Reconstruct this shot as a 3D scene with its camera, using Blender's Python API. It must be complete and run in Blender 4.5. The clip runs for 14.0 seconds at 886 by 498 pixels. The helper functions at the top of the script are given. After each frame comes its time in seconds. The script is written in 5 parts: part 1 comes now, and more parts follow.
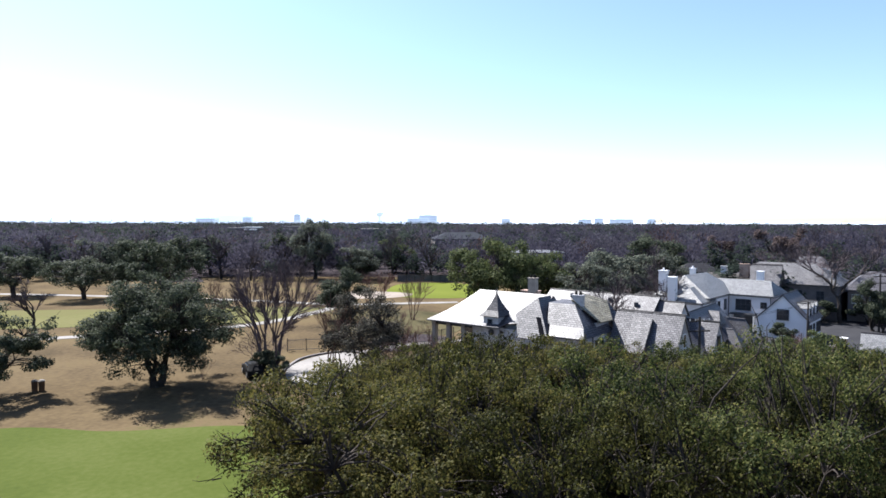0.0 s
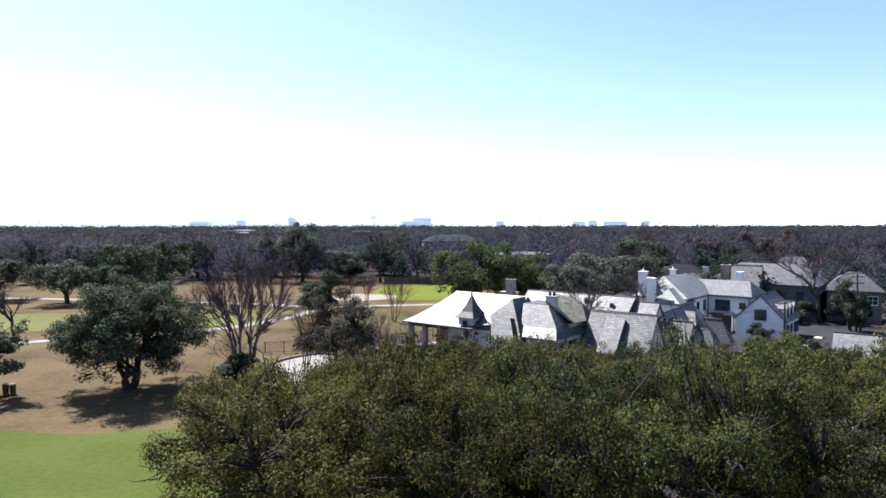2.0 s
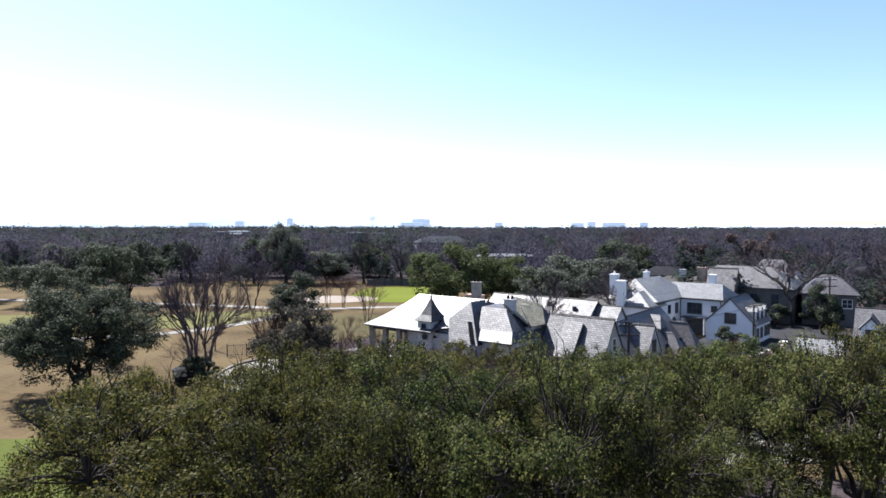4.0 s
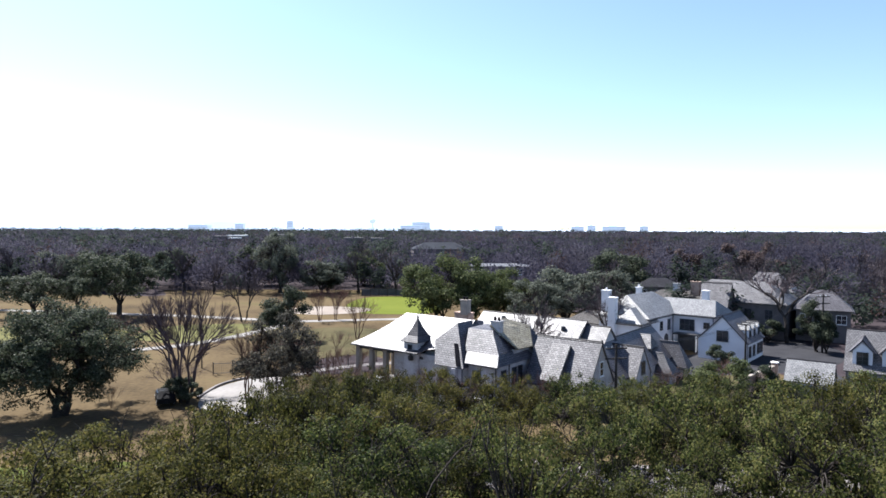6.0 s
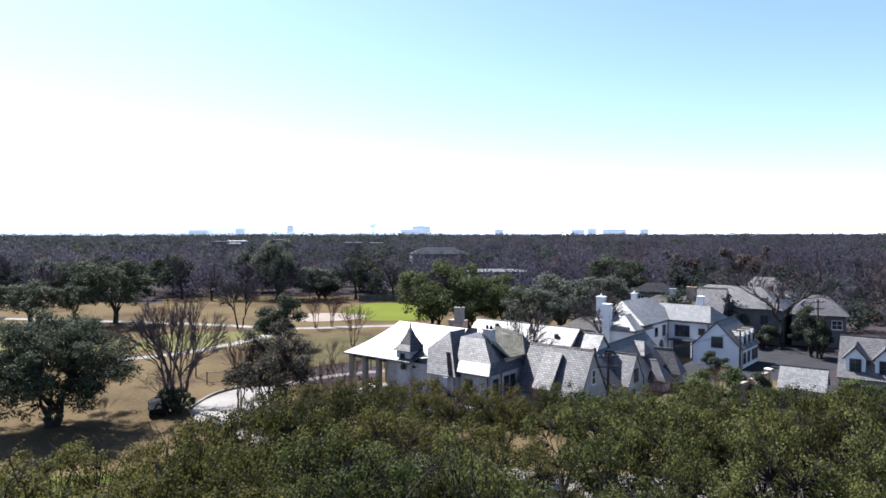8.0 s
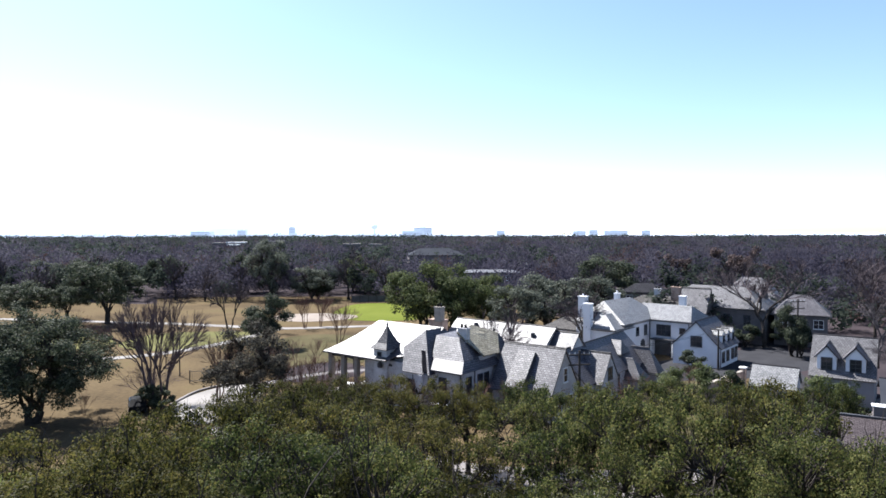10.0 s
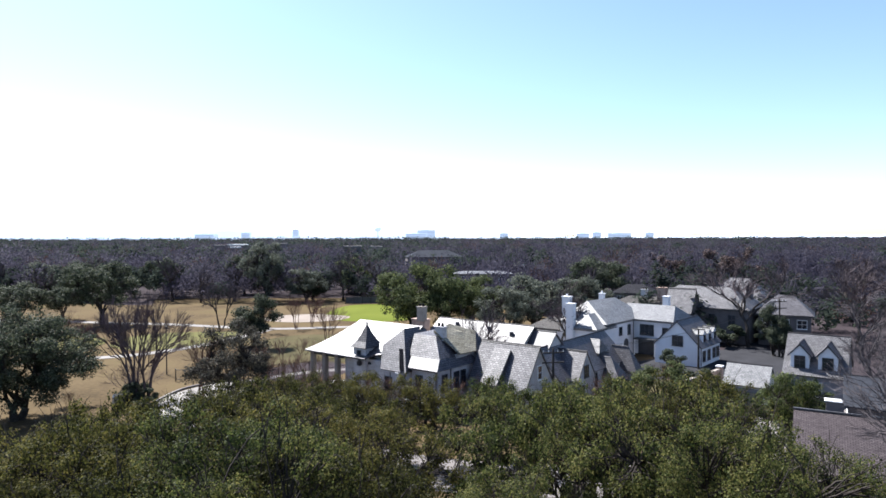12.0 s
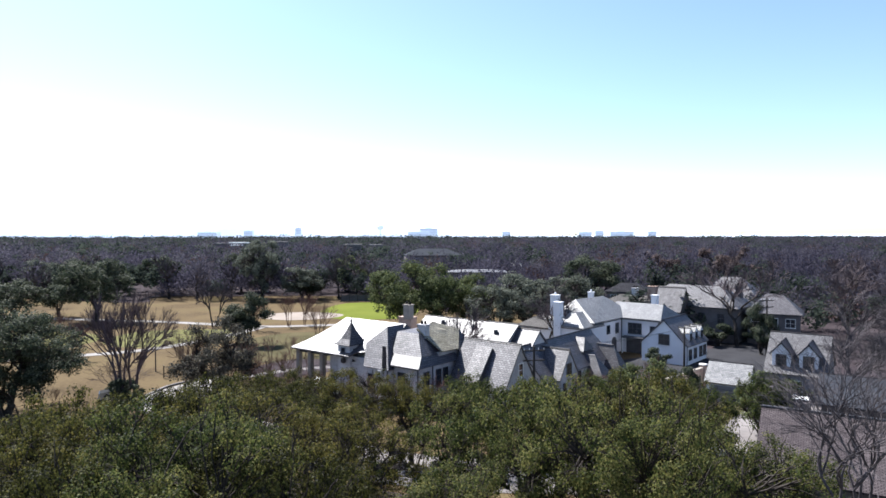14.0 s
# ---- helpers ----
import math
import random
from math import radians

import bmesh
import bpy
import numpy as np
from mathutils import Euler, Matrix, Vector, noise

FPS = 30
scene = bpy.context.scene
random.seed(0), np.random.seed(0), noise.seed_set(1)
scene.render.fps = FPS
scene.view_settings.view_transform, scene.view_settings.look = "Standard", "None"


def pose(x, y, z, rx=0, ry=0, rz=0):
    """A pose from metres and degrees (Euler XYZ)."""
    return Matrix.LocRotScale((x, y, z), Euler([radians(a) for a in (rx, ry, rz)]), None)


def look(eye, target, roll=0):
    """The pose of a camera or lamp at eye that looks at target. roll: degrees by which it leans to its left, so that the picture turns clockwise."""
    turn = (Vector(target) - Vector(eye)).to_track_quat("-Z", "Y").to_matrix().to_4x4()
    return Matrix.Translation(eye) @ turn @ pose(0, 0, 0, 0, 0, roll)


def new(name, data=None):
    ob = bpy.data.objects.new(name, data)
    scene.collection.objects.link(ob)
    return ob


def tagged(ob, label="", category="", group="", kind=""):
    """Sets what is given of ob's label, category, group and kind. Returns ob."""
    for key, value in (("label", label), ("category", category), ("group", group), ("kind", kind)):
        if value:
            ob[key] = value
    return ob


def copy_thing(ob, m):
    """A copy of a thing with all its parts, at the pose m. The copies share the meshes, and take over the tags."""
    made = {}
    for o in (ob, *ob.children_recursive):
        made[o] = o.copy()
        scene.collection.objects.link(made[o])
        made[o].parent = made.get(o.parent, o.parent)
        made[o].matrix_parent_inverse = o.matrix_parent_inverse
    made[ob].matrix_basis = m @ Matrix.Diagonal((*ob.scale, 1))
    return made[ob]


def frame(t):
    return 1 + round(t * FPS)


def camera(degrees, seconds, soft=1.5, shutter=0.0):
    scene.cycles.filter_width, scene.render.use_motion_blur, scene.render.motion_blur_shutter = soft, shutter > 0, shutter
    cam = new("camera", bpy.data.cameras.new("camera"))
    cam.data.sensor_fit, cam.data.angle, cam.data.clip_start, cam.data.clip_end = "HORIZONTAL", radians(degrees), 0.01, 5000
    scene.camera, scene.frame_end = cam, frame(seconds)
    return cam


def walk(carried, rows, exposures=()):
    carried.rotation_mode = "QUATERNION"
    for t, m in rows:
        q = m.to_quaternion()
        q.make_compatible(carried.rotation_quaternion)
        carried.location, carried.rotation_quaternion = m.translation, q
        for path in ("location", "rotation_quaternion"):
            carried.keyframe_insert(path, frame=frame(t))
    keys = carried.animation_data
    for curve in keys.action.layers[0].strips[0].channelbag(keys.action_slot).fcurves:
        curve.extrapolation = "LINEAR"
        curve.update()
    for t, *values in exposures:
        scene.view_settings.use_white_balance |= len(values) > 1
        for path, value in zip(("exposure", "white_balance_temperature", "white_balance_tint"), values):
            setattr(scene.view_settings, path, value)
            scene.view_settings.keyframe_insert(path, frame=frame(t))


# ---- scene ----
import collections

cam = camera(69.0, 14.0, soft=1.6)
PATH = [
    (0, (0.046, -0.276, 16.136), (0.043, 1.722, 16.051), 0.1),
    (0.5, (0.193, -0.325, 16.116), (0.196, 1.674, 16.034), 0.0),
    (1, (0.65, -0.39, 16.073), (0.658, 1.608, 15.993), -0.0),
    (1.5, (1.395, -0.441, 16.067), (1.405, 1.558, 15.989), -0.1),
    (2, (2.356, -0.472, 16.038), (2.369, 1.526, 15.961), -0.1),
    (2.5, (3.496, -0.48, 16.02), (3.511, 1.519, 15.944), -0.1),
    (3, (4.782, -0.379, 15.978), (4.798, 1.619, 15.904), -0.1),
    (3.2, (5.348, -0.305, 15.93), (5.361, 1.694, 15.858), -0.1),
    (5.3, (8.34, 0.813, 16.992), (8.357, 2.811, 16.915), 0.2),
    (5.5, (8.458, 0.831, 17.133), (8.473, 2.829, 17.066), 0.2),
    (6, (8.558, 1.004, 18.106), (8.571, 3.003, 18.041), 0.2),
    (6.5, (8.509, 1.059, 18.537), (8.522, 3.058, 18.475), 0.1),
    (7, (8.66, 1.13, 18.616), (8.672, 3.129, 18.558), -0.0),
    (7.5, (8.987, 1.074, 18.698), (8.998, 3.074, 18.642), -0.1),
    (8, (9.526, 0.953, 18.636), (9.537, 2.952, 18.583), -0.1),
    (10.3, (12.976, -0.386, 18.443), (12.978, 1.613, 18.396), -0.2),
    (10.5, (13.294, -0.556, 18.374), (13.295, 1.444, 18.331), -0.3),
    (11, (14.039, -0.869, 18.28), (14.037, 1.131, 18.238), -0.3),
    (11.5, (14.78, -1.169, 18.243), (14.776, 0.83, 18.203), -0.3),
    (12, (15.474, -1.437, 18.239), (15.466, 0.563, 18.198), -0.2),
    (12.5, (16.161, -1.624, 18.251), (16.15, 0.375, 18.209), -0.2),
    (13, (16.752, -1.787, 18.28), (16.739, 0.212, 18.237), -0.2),
    (13.5, (17.258, -1.874, 18.267), (17.244, 0.125, 18.224), -0.2),
    (14, (17.736, -1.966, 18.257), (17.719, 0.034, 18.211), -0.1),
]
walk(cam, [(t, look(eye, target, roll)) for t, eye, target, roll in PATH], [(0.0, 1.75, 5850, 11.5)])

# ---- light ----
SUN_AZ, SUN_EL = 43.0, 50.0          # degrees left of straight ahead, degrees up
world = bpy.data.worlds.new("sky")
scene.world = world
world.use_nodes = True
wn = world.node_tree
sky = wn.nodes.new("ShaderNodeTexSky")
sky.sky_type, sky.sun_disc = "NISHITA", False
sky.sun_elevation, sky.sun_rotation = radians(SUN_EL), radians(-SUN_AZ)
sky.air_density, sky.dust_density, sky.ozone_density = 1.0, 1.0, 0.12
sky.altitude = 900
wn.links.new(sky.outputs[0], wn.nodes["Background"].inputs[0])
wn.nodes["Background"].inputs[1].default_value = 0.066
sun = new("sun", bpy.data.lights.new("sun", "SUN"))
sun.data.energy, sun.data.angle, sun.data.color = 4.85, radians(0.6), (1.0, 0.93, 0.82)
az, el = radians(SUN_AZ), radians(SUN_EL)
sun.matrix_world = look((0, 0, 60), (math.sin(az) * math.cos(el), -math.cos(az) * math.cos(el), 60 - math.sin(el)))


# ---- materials ----
def material(name, colours, scale=1.0, rough=0.8, bump=0.3, fine=8.0, spec=0.3, translucent=0.0, island=0.0, vary=0.0, metal=0.0):
    """Colours from low to high along a two-scale noise in metres; island: variation from piece to piece, vary: from object to object."""
    m = bpy.data.materials.new(name)
    m.use_nodes = True
    n, l = m.node_tree.nodes, m.node_tree.links
    shader = n["Principled BSDF"]
    shader.inputs["Roughness"].default_value = rough
    shader.inputs["Specular IOR Level"].default_value = spec
    shader.inputs["Metallic"].default_value = metal
    geo = n.new("ShaderNodeNewGeometry")
    where = n.new("ShaderNodeTexCoord")
    big, small = n.new("ShaderNodeTexNoise"), n.new("ShaderNodeTexNoise")
    big.inputs["Scale"].default_value, big.inputs["Detail"].default_value = scale, 5
    small.inputs["Scale"].default_value, small.inputs["Detail"].default_value = scale * fine, 4
    for t in (big, small):
        l.new(where.outputs["Object"], t.inputs["Vector"])
    add = n.new("ShaderNodeMath")
    add.operation = "MULTIPLY_ADD"
    l.new(small.outputs[0], add.inputs[0])
    add.inputs[1].default_value = 0.45
    l.new(big.outputs[0], add.inputs[2])
    last = add.outputs[0]
    info = n.new("ShaderNodeObjectInfo")
    for source, amount in ((geo.outputs["Random Per Island"], island), (info.outputs["Random"], vary)):
        if amount:
            more = n.new("ShaderNodeMath")
            more.operation = "MULTIPLY_ADD"
            l.new(source, more.inputs[0])
            more.inputs[1].default_value = amount
            l.new(last, more.inputs[2])
            off = n.new("ShaderNodeMath")
            off.operation = "SUBTRACT"
            l.new(more.outputs[0], off.inputs[0])
            off.inputs[1].default_value = amount / 2
            last = off.outputs[0]
    ramp = n.new("ShaderNodeValToRGB")
    l.new(last, ramp.inputs[0])
    e = ramp.color_ramp.elements
    while len(e) < len(colours):
        e.new(0.5)
    for i, c in enumerate(colours):
        e[i].position = 0.45 + 0.55 * i / max(1, len(colours) - 1)
        e[i].color = (*c, 1)
    l.new(ramp.outputs[0], shader.inputs["Base Color"])
    if bump:
        b = n.new("ShaderNodeBump")
        b.inputs["Strength"].default_value, b.inputs["Distance"].default_value = bump, 0.05
        l.new(small.outputs[0], b.inputs["Height"])
        l.new(b.outputs[0], shader.inputs["Normal"])
    if translucent:
        t, mix = n.new("ShaderNodeBsdfTranslucent"), n.new("ShaderNodeMixShader")
        l.new(ramp.outputs[0], t.inputs[0])
        mix.inputs[0].default_value = translucent
        l.new(shader.outputs[0], mix.inputs[1])
        l.new(t.outputs[0], mix.inputs[2])
        l.new(mix.outputs[0], n["Material Output"].inputs[0])
    return m


def shingles(name, colours, rough=0.55, spec=0.5, row=0.24, width=0.28, ior=1.5):
    """Roofing laid in courses: uneven tabs with dark butts, along the object's own slope (UV in metres)."""
    m = material(name, colours, 0.35, rough, 0.0, 14.0, spec)
    n, l = m.node_tree.nodes, m.node_tree.links
    n["Principled BSDF"].inputs["IOR"].default_value = ior
    uv, brick = n.new("ShaderNodeUVMap"), n.new("ShaderNodeTexBrick")
    l.new(uv.outputs[0], brick.inputs["Vector"])
    brick.inputs["Scale"].default_value = 1.0
    brick.inputs["Brick Width"].default_value, brick.inputs["Row Height"].default_value = width, row
    brick.inputs["Mortar Size"].default_value, brick.inputs["Bias"].default_value = 0.022, 0.0
    brick.inputs["Color1"].default_value, brick.inputs["Color2"].default_value = (0.72, 0.72, 0.73, 1), (1.15, 1.15, 1.14, 1)
    brick.inputs["Mortar"].default_value = (0.28, 0.28, 0.29, 1)
    ramp = next(x for x in n if x.type == "VALTORGB")
    mul = n.new("ShaderNodeMixRGB")
    mul.blend_type = "MULTIPLY"
    mul.inputs[0].default_value = 1.0
    l.new(ramp.outputs[0], mul.inputs[1])
    l.new(brick.outputs[0], mul.inputs[2])
    l.new(mul.outputs[0], n["Principled BSDF"].inputs["Base Color"])
    gloss = n.new("ShaderNodeMath")
    gloss.operation = "MULTIPLY"
    l.new(brick.outputs[0], gloss.inputs[0])
    gloss.inputs[1].default_value = spec
    l.new(gloss.outputs[0], n["Principled BSDF"].inputs["Specular IOR Level"])
    b = n.new("ShaderNodeBump")
    b.inputs["Strength"].default_value, b.inputs["Distance"].default_value = 0.9, 0.035
    l.new(brick.outputs[1], b.inputs["Height"])
    b.invert = True
    l.new(b.outputs[0], n["Principled BSDF"].inputs["Normal"])
    return m


M = {}
M["dormant"] = material("dormant_grass", [(0.034, 0.027, 0.017), (0.071, 0.052, 0.030), (0.100, 0.074, 0.041), (0.073, 0.065, 0.029)], 0.07, 0.95, 0.6, 26.0, 0.02)
# Dark ground tone; under the trees their shade is put into it.
M["litter"] = material("dark_ground", [(0.028, 0.0225, 0.026), (0.052, 0.042, 0.044)], 0.1, 0.95, 0.5, 20.0, 0.03)
# Olive lawn tone, darkened for the shaded lawn between the houses.
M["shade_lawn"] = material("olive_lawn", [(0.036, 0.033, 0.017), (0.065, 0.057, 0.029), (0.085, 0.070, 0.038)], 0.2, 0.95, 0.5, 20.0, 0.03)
M["fairway"] = material("green_turf", [(0.036, 0.050, 0.009), (0.052, 0.066, 0.013), (0.074, 0.084, 0.024)], 0.07, 0.95, 0.4, 30.0, 0.04)
M["pale_turf"] = material("pale_turf", [(0.105, 0.088, 0.046), (0.098, 0.096, 0.038), (0.125, 0.114, 0.054)], 0.06, 0.95, 0.4, 25.0, 0.02)
M["bright_turf"] = material("bright_turf", [(0.080, 0.098, 0.016), (0.115, 0.130, 0.024)], 0.08, 0.95, 0.4, 25.0, 0.02)
M["concrete"] = material("pale_concrete", [(0.15, 0.138, 0.128), (0.205, 0.192, 0.18), (0.26, 0.245, 0.232)], 0.2, 0.9, 0.2, 12.0, 0.05)
M["street"] = material("street_concrete", [(0.105, 0.095, 0.094), (0.15, 0.137, 0.134), (0.20, 0.186, 0.18)], 0.15, 0.9, 0.2, 12.0, 0.05)
M["asphalt"] = material("asphalt", [(0.022, 0.022, 0.025), (0.04, 0.04, 0.044)], 0.3, 0.95, 0.3, 10.0, 0.05)
M["grey_stucco"] = material("grey_stucco", [(0.16, 0.16, 0.175), (0.21, 0.21, 0.225)], 0.5, 0.9, 0.3, 15.0, 0.15)
M["sand"] = material("pale_sand", [(0.18, 0.15, 0.125), (0.24, 0.205, 0.175)], 0.2, 0.95, 0.4, 10.0, 0.1)
M["bark"] = material("grey_bark", [(0.018, 0.015, 0.014), (0.036, 0.031, 0.028), (0.065, 0.057, 0.052)], 1.5, 0.95, 0.8, 6.0, 0.05)
M["twig"] = material("bare_twigs", [(0.034, 0.028, 0.031), (0.066, 0.053, 0.057), (0.11, 0.092, 0.096)], 1.2, 0.95, 0.3, 6.0, 0.05)
M["mauve_twig"] = material("mauve_twigs", [(0.05, 0.037, 0.040), (0.092, 0.069, 0.073), (0.15, 0.117, 0.12)], 1.2, 0.95, 0.3, 6.0, 0.05)
M["rust_twig"] = material("russet_twigs", [(0.07, 0.040, 0.033), (0.125, 0.075, 0.060), (0.18, 0.118, 0.095)], 1.2, 0.95, 0.3, 6.0, 0.1)
M["leaf_oak"] = material("live_oak_leaves", [(0.018, 0.027, 0.009), (0.050, 0.062, 0.019), (0.092, 0.102, 0.031), (0.136, 0.128, 0.044)], 0.35, 0.6, 0.0, 6.0, 0.08, 0.5, 0.62, 0.36)
M["leaf_olive"] = material("olive_oak_leaves", [(0.013, 0.0145, 0.005), (0.035, 0.038, 0.011), (0.066, 0.0672, 0.018), (0.103, 0.090, 0.027)], 0.35, 0.6, 0.0, 6.0, 0.08, 0.5, 0.62, 0.34)
M["leaf_dark"] = material("dark_oak_leaves", [(0.017, 0.025, 0.016), (0.044, 0.054, 0.033), (0.084, 0.094, 0.062)], 0.35, 0.7, 0.0, 6.0, 0.12, 0.35, 0.6, 0.15)
M["leaf_bright"] = material("bright_evergreen_leaves", [(0.032, 0.043, 0.018), (0.070, 0.086, 0.034), (0.118, 0.134, 0.058)], 0.3, 0.75, 0.0, 6.0, 0.1, 0.35, 0.6, 0.2)
M["leaf_silver"] = material("silvery_leaves", [(0.046, 0.053, 0.040), (0.088, 0.098, 0.074), (0.135, 0.146, 0.115)], 0.3, 0.75, 0.0, 6.0, 0.12, 0.35, 0.6, 0.2)
M["leaf_brown"] = material("browning_leaves", [(0.028, 0.028, 0.022), (0.059, 0.055, 0.043), (0.096, 0.086, 0.066)], 0.3, 0.75, 0.0, 6.0, 0.12, 0.35, 0.6, 0.1)
M["leaf_rust"] = material("russet_leaves", [(0.046, 0.033, 0.032), (0.08, 0.058, 0.055), (0.115, 0.085, 0.08)], 0.3, 0.7, 0.0, 6.0, 0.1, 0.3, 0.6, 0.2)
# Blue distance haze is put into the two leafless woods colours.
M["far_bare"] = material("hazed_leafless_woods", [(0.020, 0.0185, 0.028), (0.045, 0.042, 0.059), (0.082, 0.077, 0.101)], 0.085, 0.95, 0.0, 2.2, 0.02, 0.5, 0.06)
M["far_grey"] = material("hazed_grey_woods", [(0.030, 0.028, 0.037), (0.058, 0.054, 0.068), (0.096, 0.091, 0.108)], 0.085, 0.95, 0.0, 2.2, 0.02, 0.5, 0.06)
M["pale_limb"] = material("pale_grey_bark", [(0.036, 0.032, 0.035), (0.068, 0.060, 0.064), (0.11, 0.099, 0.102)], 1.2, 0.9, 0.4, 6.0, 0.1)
M["far_green"] = material("evergreen_woods", [(0.010, 0.014, 0.013), (0.030, 0.039, 0.032), (0.072, 0.086, 0.066)], 0.085, 0.95, 0.0, 2.2, 0.02, 0.5, 0.12)
M["far_rust"] = material("russet_woods", [(0.030, 0.020, 0.021), (0.092, 0.062, 0.056)], 0.085, 0.95, 0.0, 2.2, 0.05, 0.3, 0.2)
M["slate"] = shingles("weathered_shingles", [(0.018, 0.015, 0.022), (0.039, 0.033, 0.043), (0.088, 0.079, 0.088)], 0.56, 0.9, 0.25, 0.42, 1.6)
# Darker copy of the shingles for a roof that lies in shade.
M["slate_dark"] = shingles("shaded_shingles", [(0.014, 0.014, 0.018), (0.03, 0.029, 0.036)], 0.8, 0.15)
M["slate_pale"] = shingles("pale_shingles", [(0.085, 0.081, 0.087), (0.14, 0.134, 0.138)], 0.52, 0.6)
M["slate_white"] = shingles("bleached_shingles", [(0.15, 0.15, 0.152), (0.23, 0.228, 0.228)], 0.5, 0.8)
M["slate_brown"] = shingles("brown_shingles", [(0.035, 0.032, 0.03), (0.065, 0.058, 0.054)], 0.75, 0.4)
M["slate_turret"] = shingles("turret_shingles", [(0.05, 0.048, 0.054), (0.09, 0.084, 0.09)], 0.6, 0.4)
# Mossy shingles, yellowed and lightened for sunlight on the court slope.
M["slate_mossy_lit"] = shingles("mossy_sunlit_shingles", [(0.17, 0.15, 0.098), (0.25, 0.225, 0.162), (0.32, 0.296, 0.238)], 0.6, 0.5, 0.26, 0.5)
M["slate_mauve"] = shingles("brown_mauve_shingles", [(0.058, 0.047, 0.050), (0.090, 0.074, 0.076)], 0.85, 0.2, 0.14, 0.3)
M["slate_bluegrey"] = material("blue_grey_roofing", [(0.030, 0.032, 0.039), (0.044, 0.047, 0.055)], 0.3, 0.95, 0.2, 12.0, 0.02)
M["tan_stone"] = material("tan_stone", [(0.20, 0.175, 0.15), (0.32, 0.285, 0.25)], 1.2, 0.9, 0.4, 8.0, 0.15)
M["tan_brick"] = material("pale_tan_brick", [(0.26, 0.235, 0.22), (0.37, 0.345, 0.335), (0.46, 0.44, 0.43)], 0.6, 0.9, 0.4, 9.0, 0.15)
M["painted_brick"] = material("painted_brick", [(0.24, 0.225, 0.22), (0.42, 0.41, 0.42), (0.55, 0.54, 0.55)], 0.45, 0.85, 0.4, 9.0, 0.25)
M["white_wall"] = material("white_stucco", [(0.56, 0.56, 0.585), (0.64, 0.64, 0.665), (0.70, 0.70, 0.73)], 0.4, 0.85, 0.3, 20.0, 0.25)
M["red_brick"] = material("old_brick", [(0.20, 0.13, 0.10), (0.34, 0.25, 0.20), (0.42, 0.33, 0.28)], 1.5, 0.9, 0.5, 8.0, 0.2)
M["brown_brick"] = material("brown_brick", [(0.095, 0.085, 0.086), (0.15, 0.135, 0.133)], 1.0, 0.9, 0.4, 10.0, 0.2)
M["trim"] = material("white_trim", [(0.70, 0.69, 0.67), (0.80, 0.79, 0.77)], 0.8, 0.6, 0.1, 8.0, 0.3)
M["dark_trim"] = material("dark_trim", [(0.03, 0.03, 0.035), (0.07, 0.07, 0.075)], 0.8, 0.6, 0.1, 8.0, 0.3)
M["glass"] = material("dark_window_glass", [(0.012, 0.014, 0.018), (0.025, 0.028, 0.035)], 0.6, 0.08, 0.0, 3.0, 0.6)
M["pole_wood"] = material("weathered_pole_wood", [(0.028, 0.025, 0.024), (0.06, 0.053, 0.048)], 1.0, 0.9, 0.4, 8.0, 0.1)
M["black_metal"] = material("black_iron", [(0.02, 0.02, 0.022), (0.05, 0.045, 0.045)], 1.0, 0.5, 0.1, 8.0, 0.4)
M["steel"] = material("galvanised_steel", [(0.35, 0.36, 0.37), (0.5, 0.5, 0.5)], 1.0, 0.45, 0.1, 8.0, 0.5, metal=0.7)
M["black_paint"] = material("black_car_paint", [(0.006, 0.006, 0.007), (0.012, 0.012, 0.013)], 1.0, 0.6, 0.0, 8.0, 0.04)
M["bin_brown"] = material("brown_slats", [(0.045, 0.028, 0.018), (0.11, 0.065, 0.04)], 3.0, 0.8, 0.3, 8.0, 0.1)
# Near-black tone for a painted shadow slit, with no louvres.
M["shadow_slit"] = material("shadow_slit_black", [(0.006, 0.006, 0.008), (0.012, 0.012, 0.014)], 2.0, 0.9, 0.1, 8.0, 0.0)
M["cloth"] = material("white_cloth", [(0.72, 0.72, 0.72), (0.8, 0.8, 0.8)], 1.0, 0.9, 0.1, 8.0, 0.2)


# ---- builders ----
def part(name, bm, mat, parent=None, label=""):
    """Links a bmesh, or (vertices, faces), as one mesh object under a thing."""
    me = bpy.data.meshes.new(name)
    if isinstance(bm, tuple):
        me.from_pydata(bm[0], [], bm[1])
    else:
        bm.to_mesh(me)
        bm.free()
    me.materials.append(M[mat] if isinstance(mat, str) else mat)
    ob = new(name, me)
    ob.parent = parent
    return tagged(ob, label)


def empty(name, m, label="", category="", group="", kind=""):
    ob = new(name)
    ob.matrix_basis = m
    return tagged(ob, label, category, group, kind)


def box(bm, x0, x1, y0, y1, z0, z1, bevel=0.0):
    made = bmesh.ops.create_cube(bm, size=1, matrix=Matrix.LocRotScale(((x0 + x1) / 2, (y0 + y1) / 2, (z0 + z1) / 2), None, (x1 - x0, y1 - y0, z1 - z0)))
    if bevel:
        edges = {e for v in made["verts"] for e in v.link_edges}
        bmesh.ops.bevel(bm, geom=list(edges), offset=bevel, segments=2, affect="EDGES")
    return bm


def boxed(name, x0, x1, y0, y1, z0, z1, mat, parent, bevel=0.0, label=""):
    return part(name, box(bmesh.new(), x0, x1, y0, y1, z0, z1, bevel), mat, parent, label)


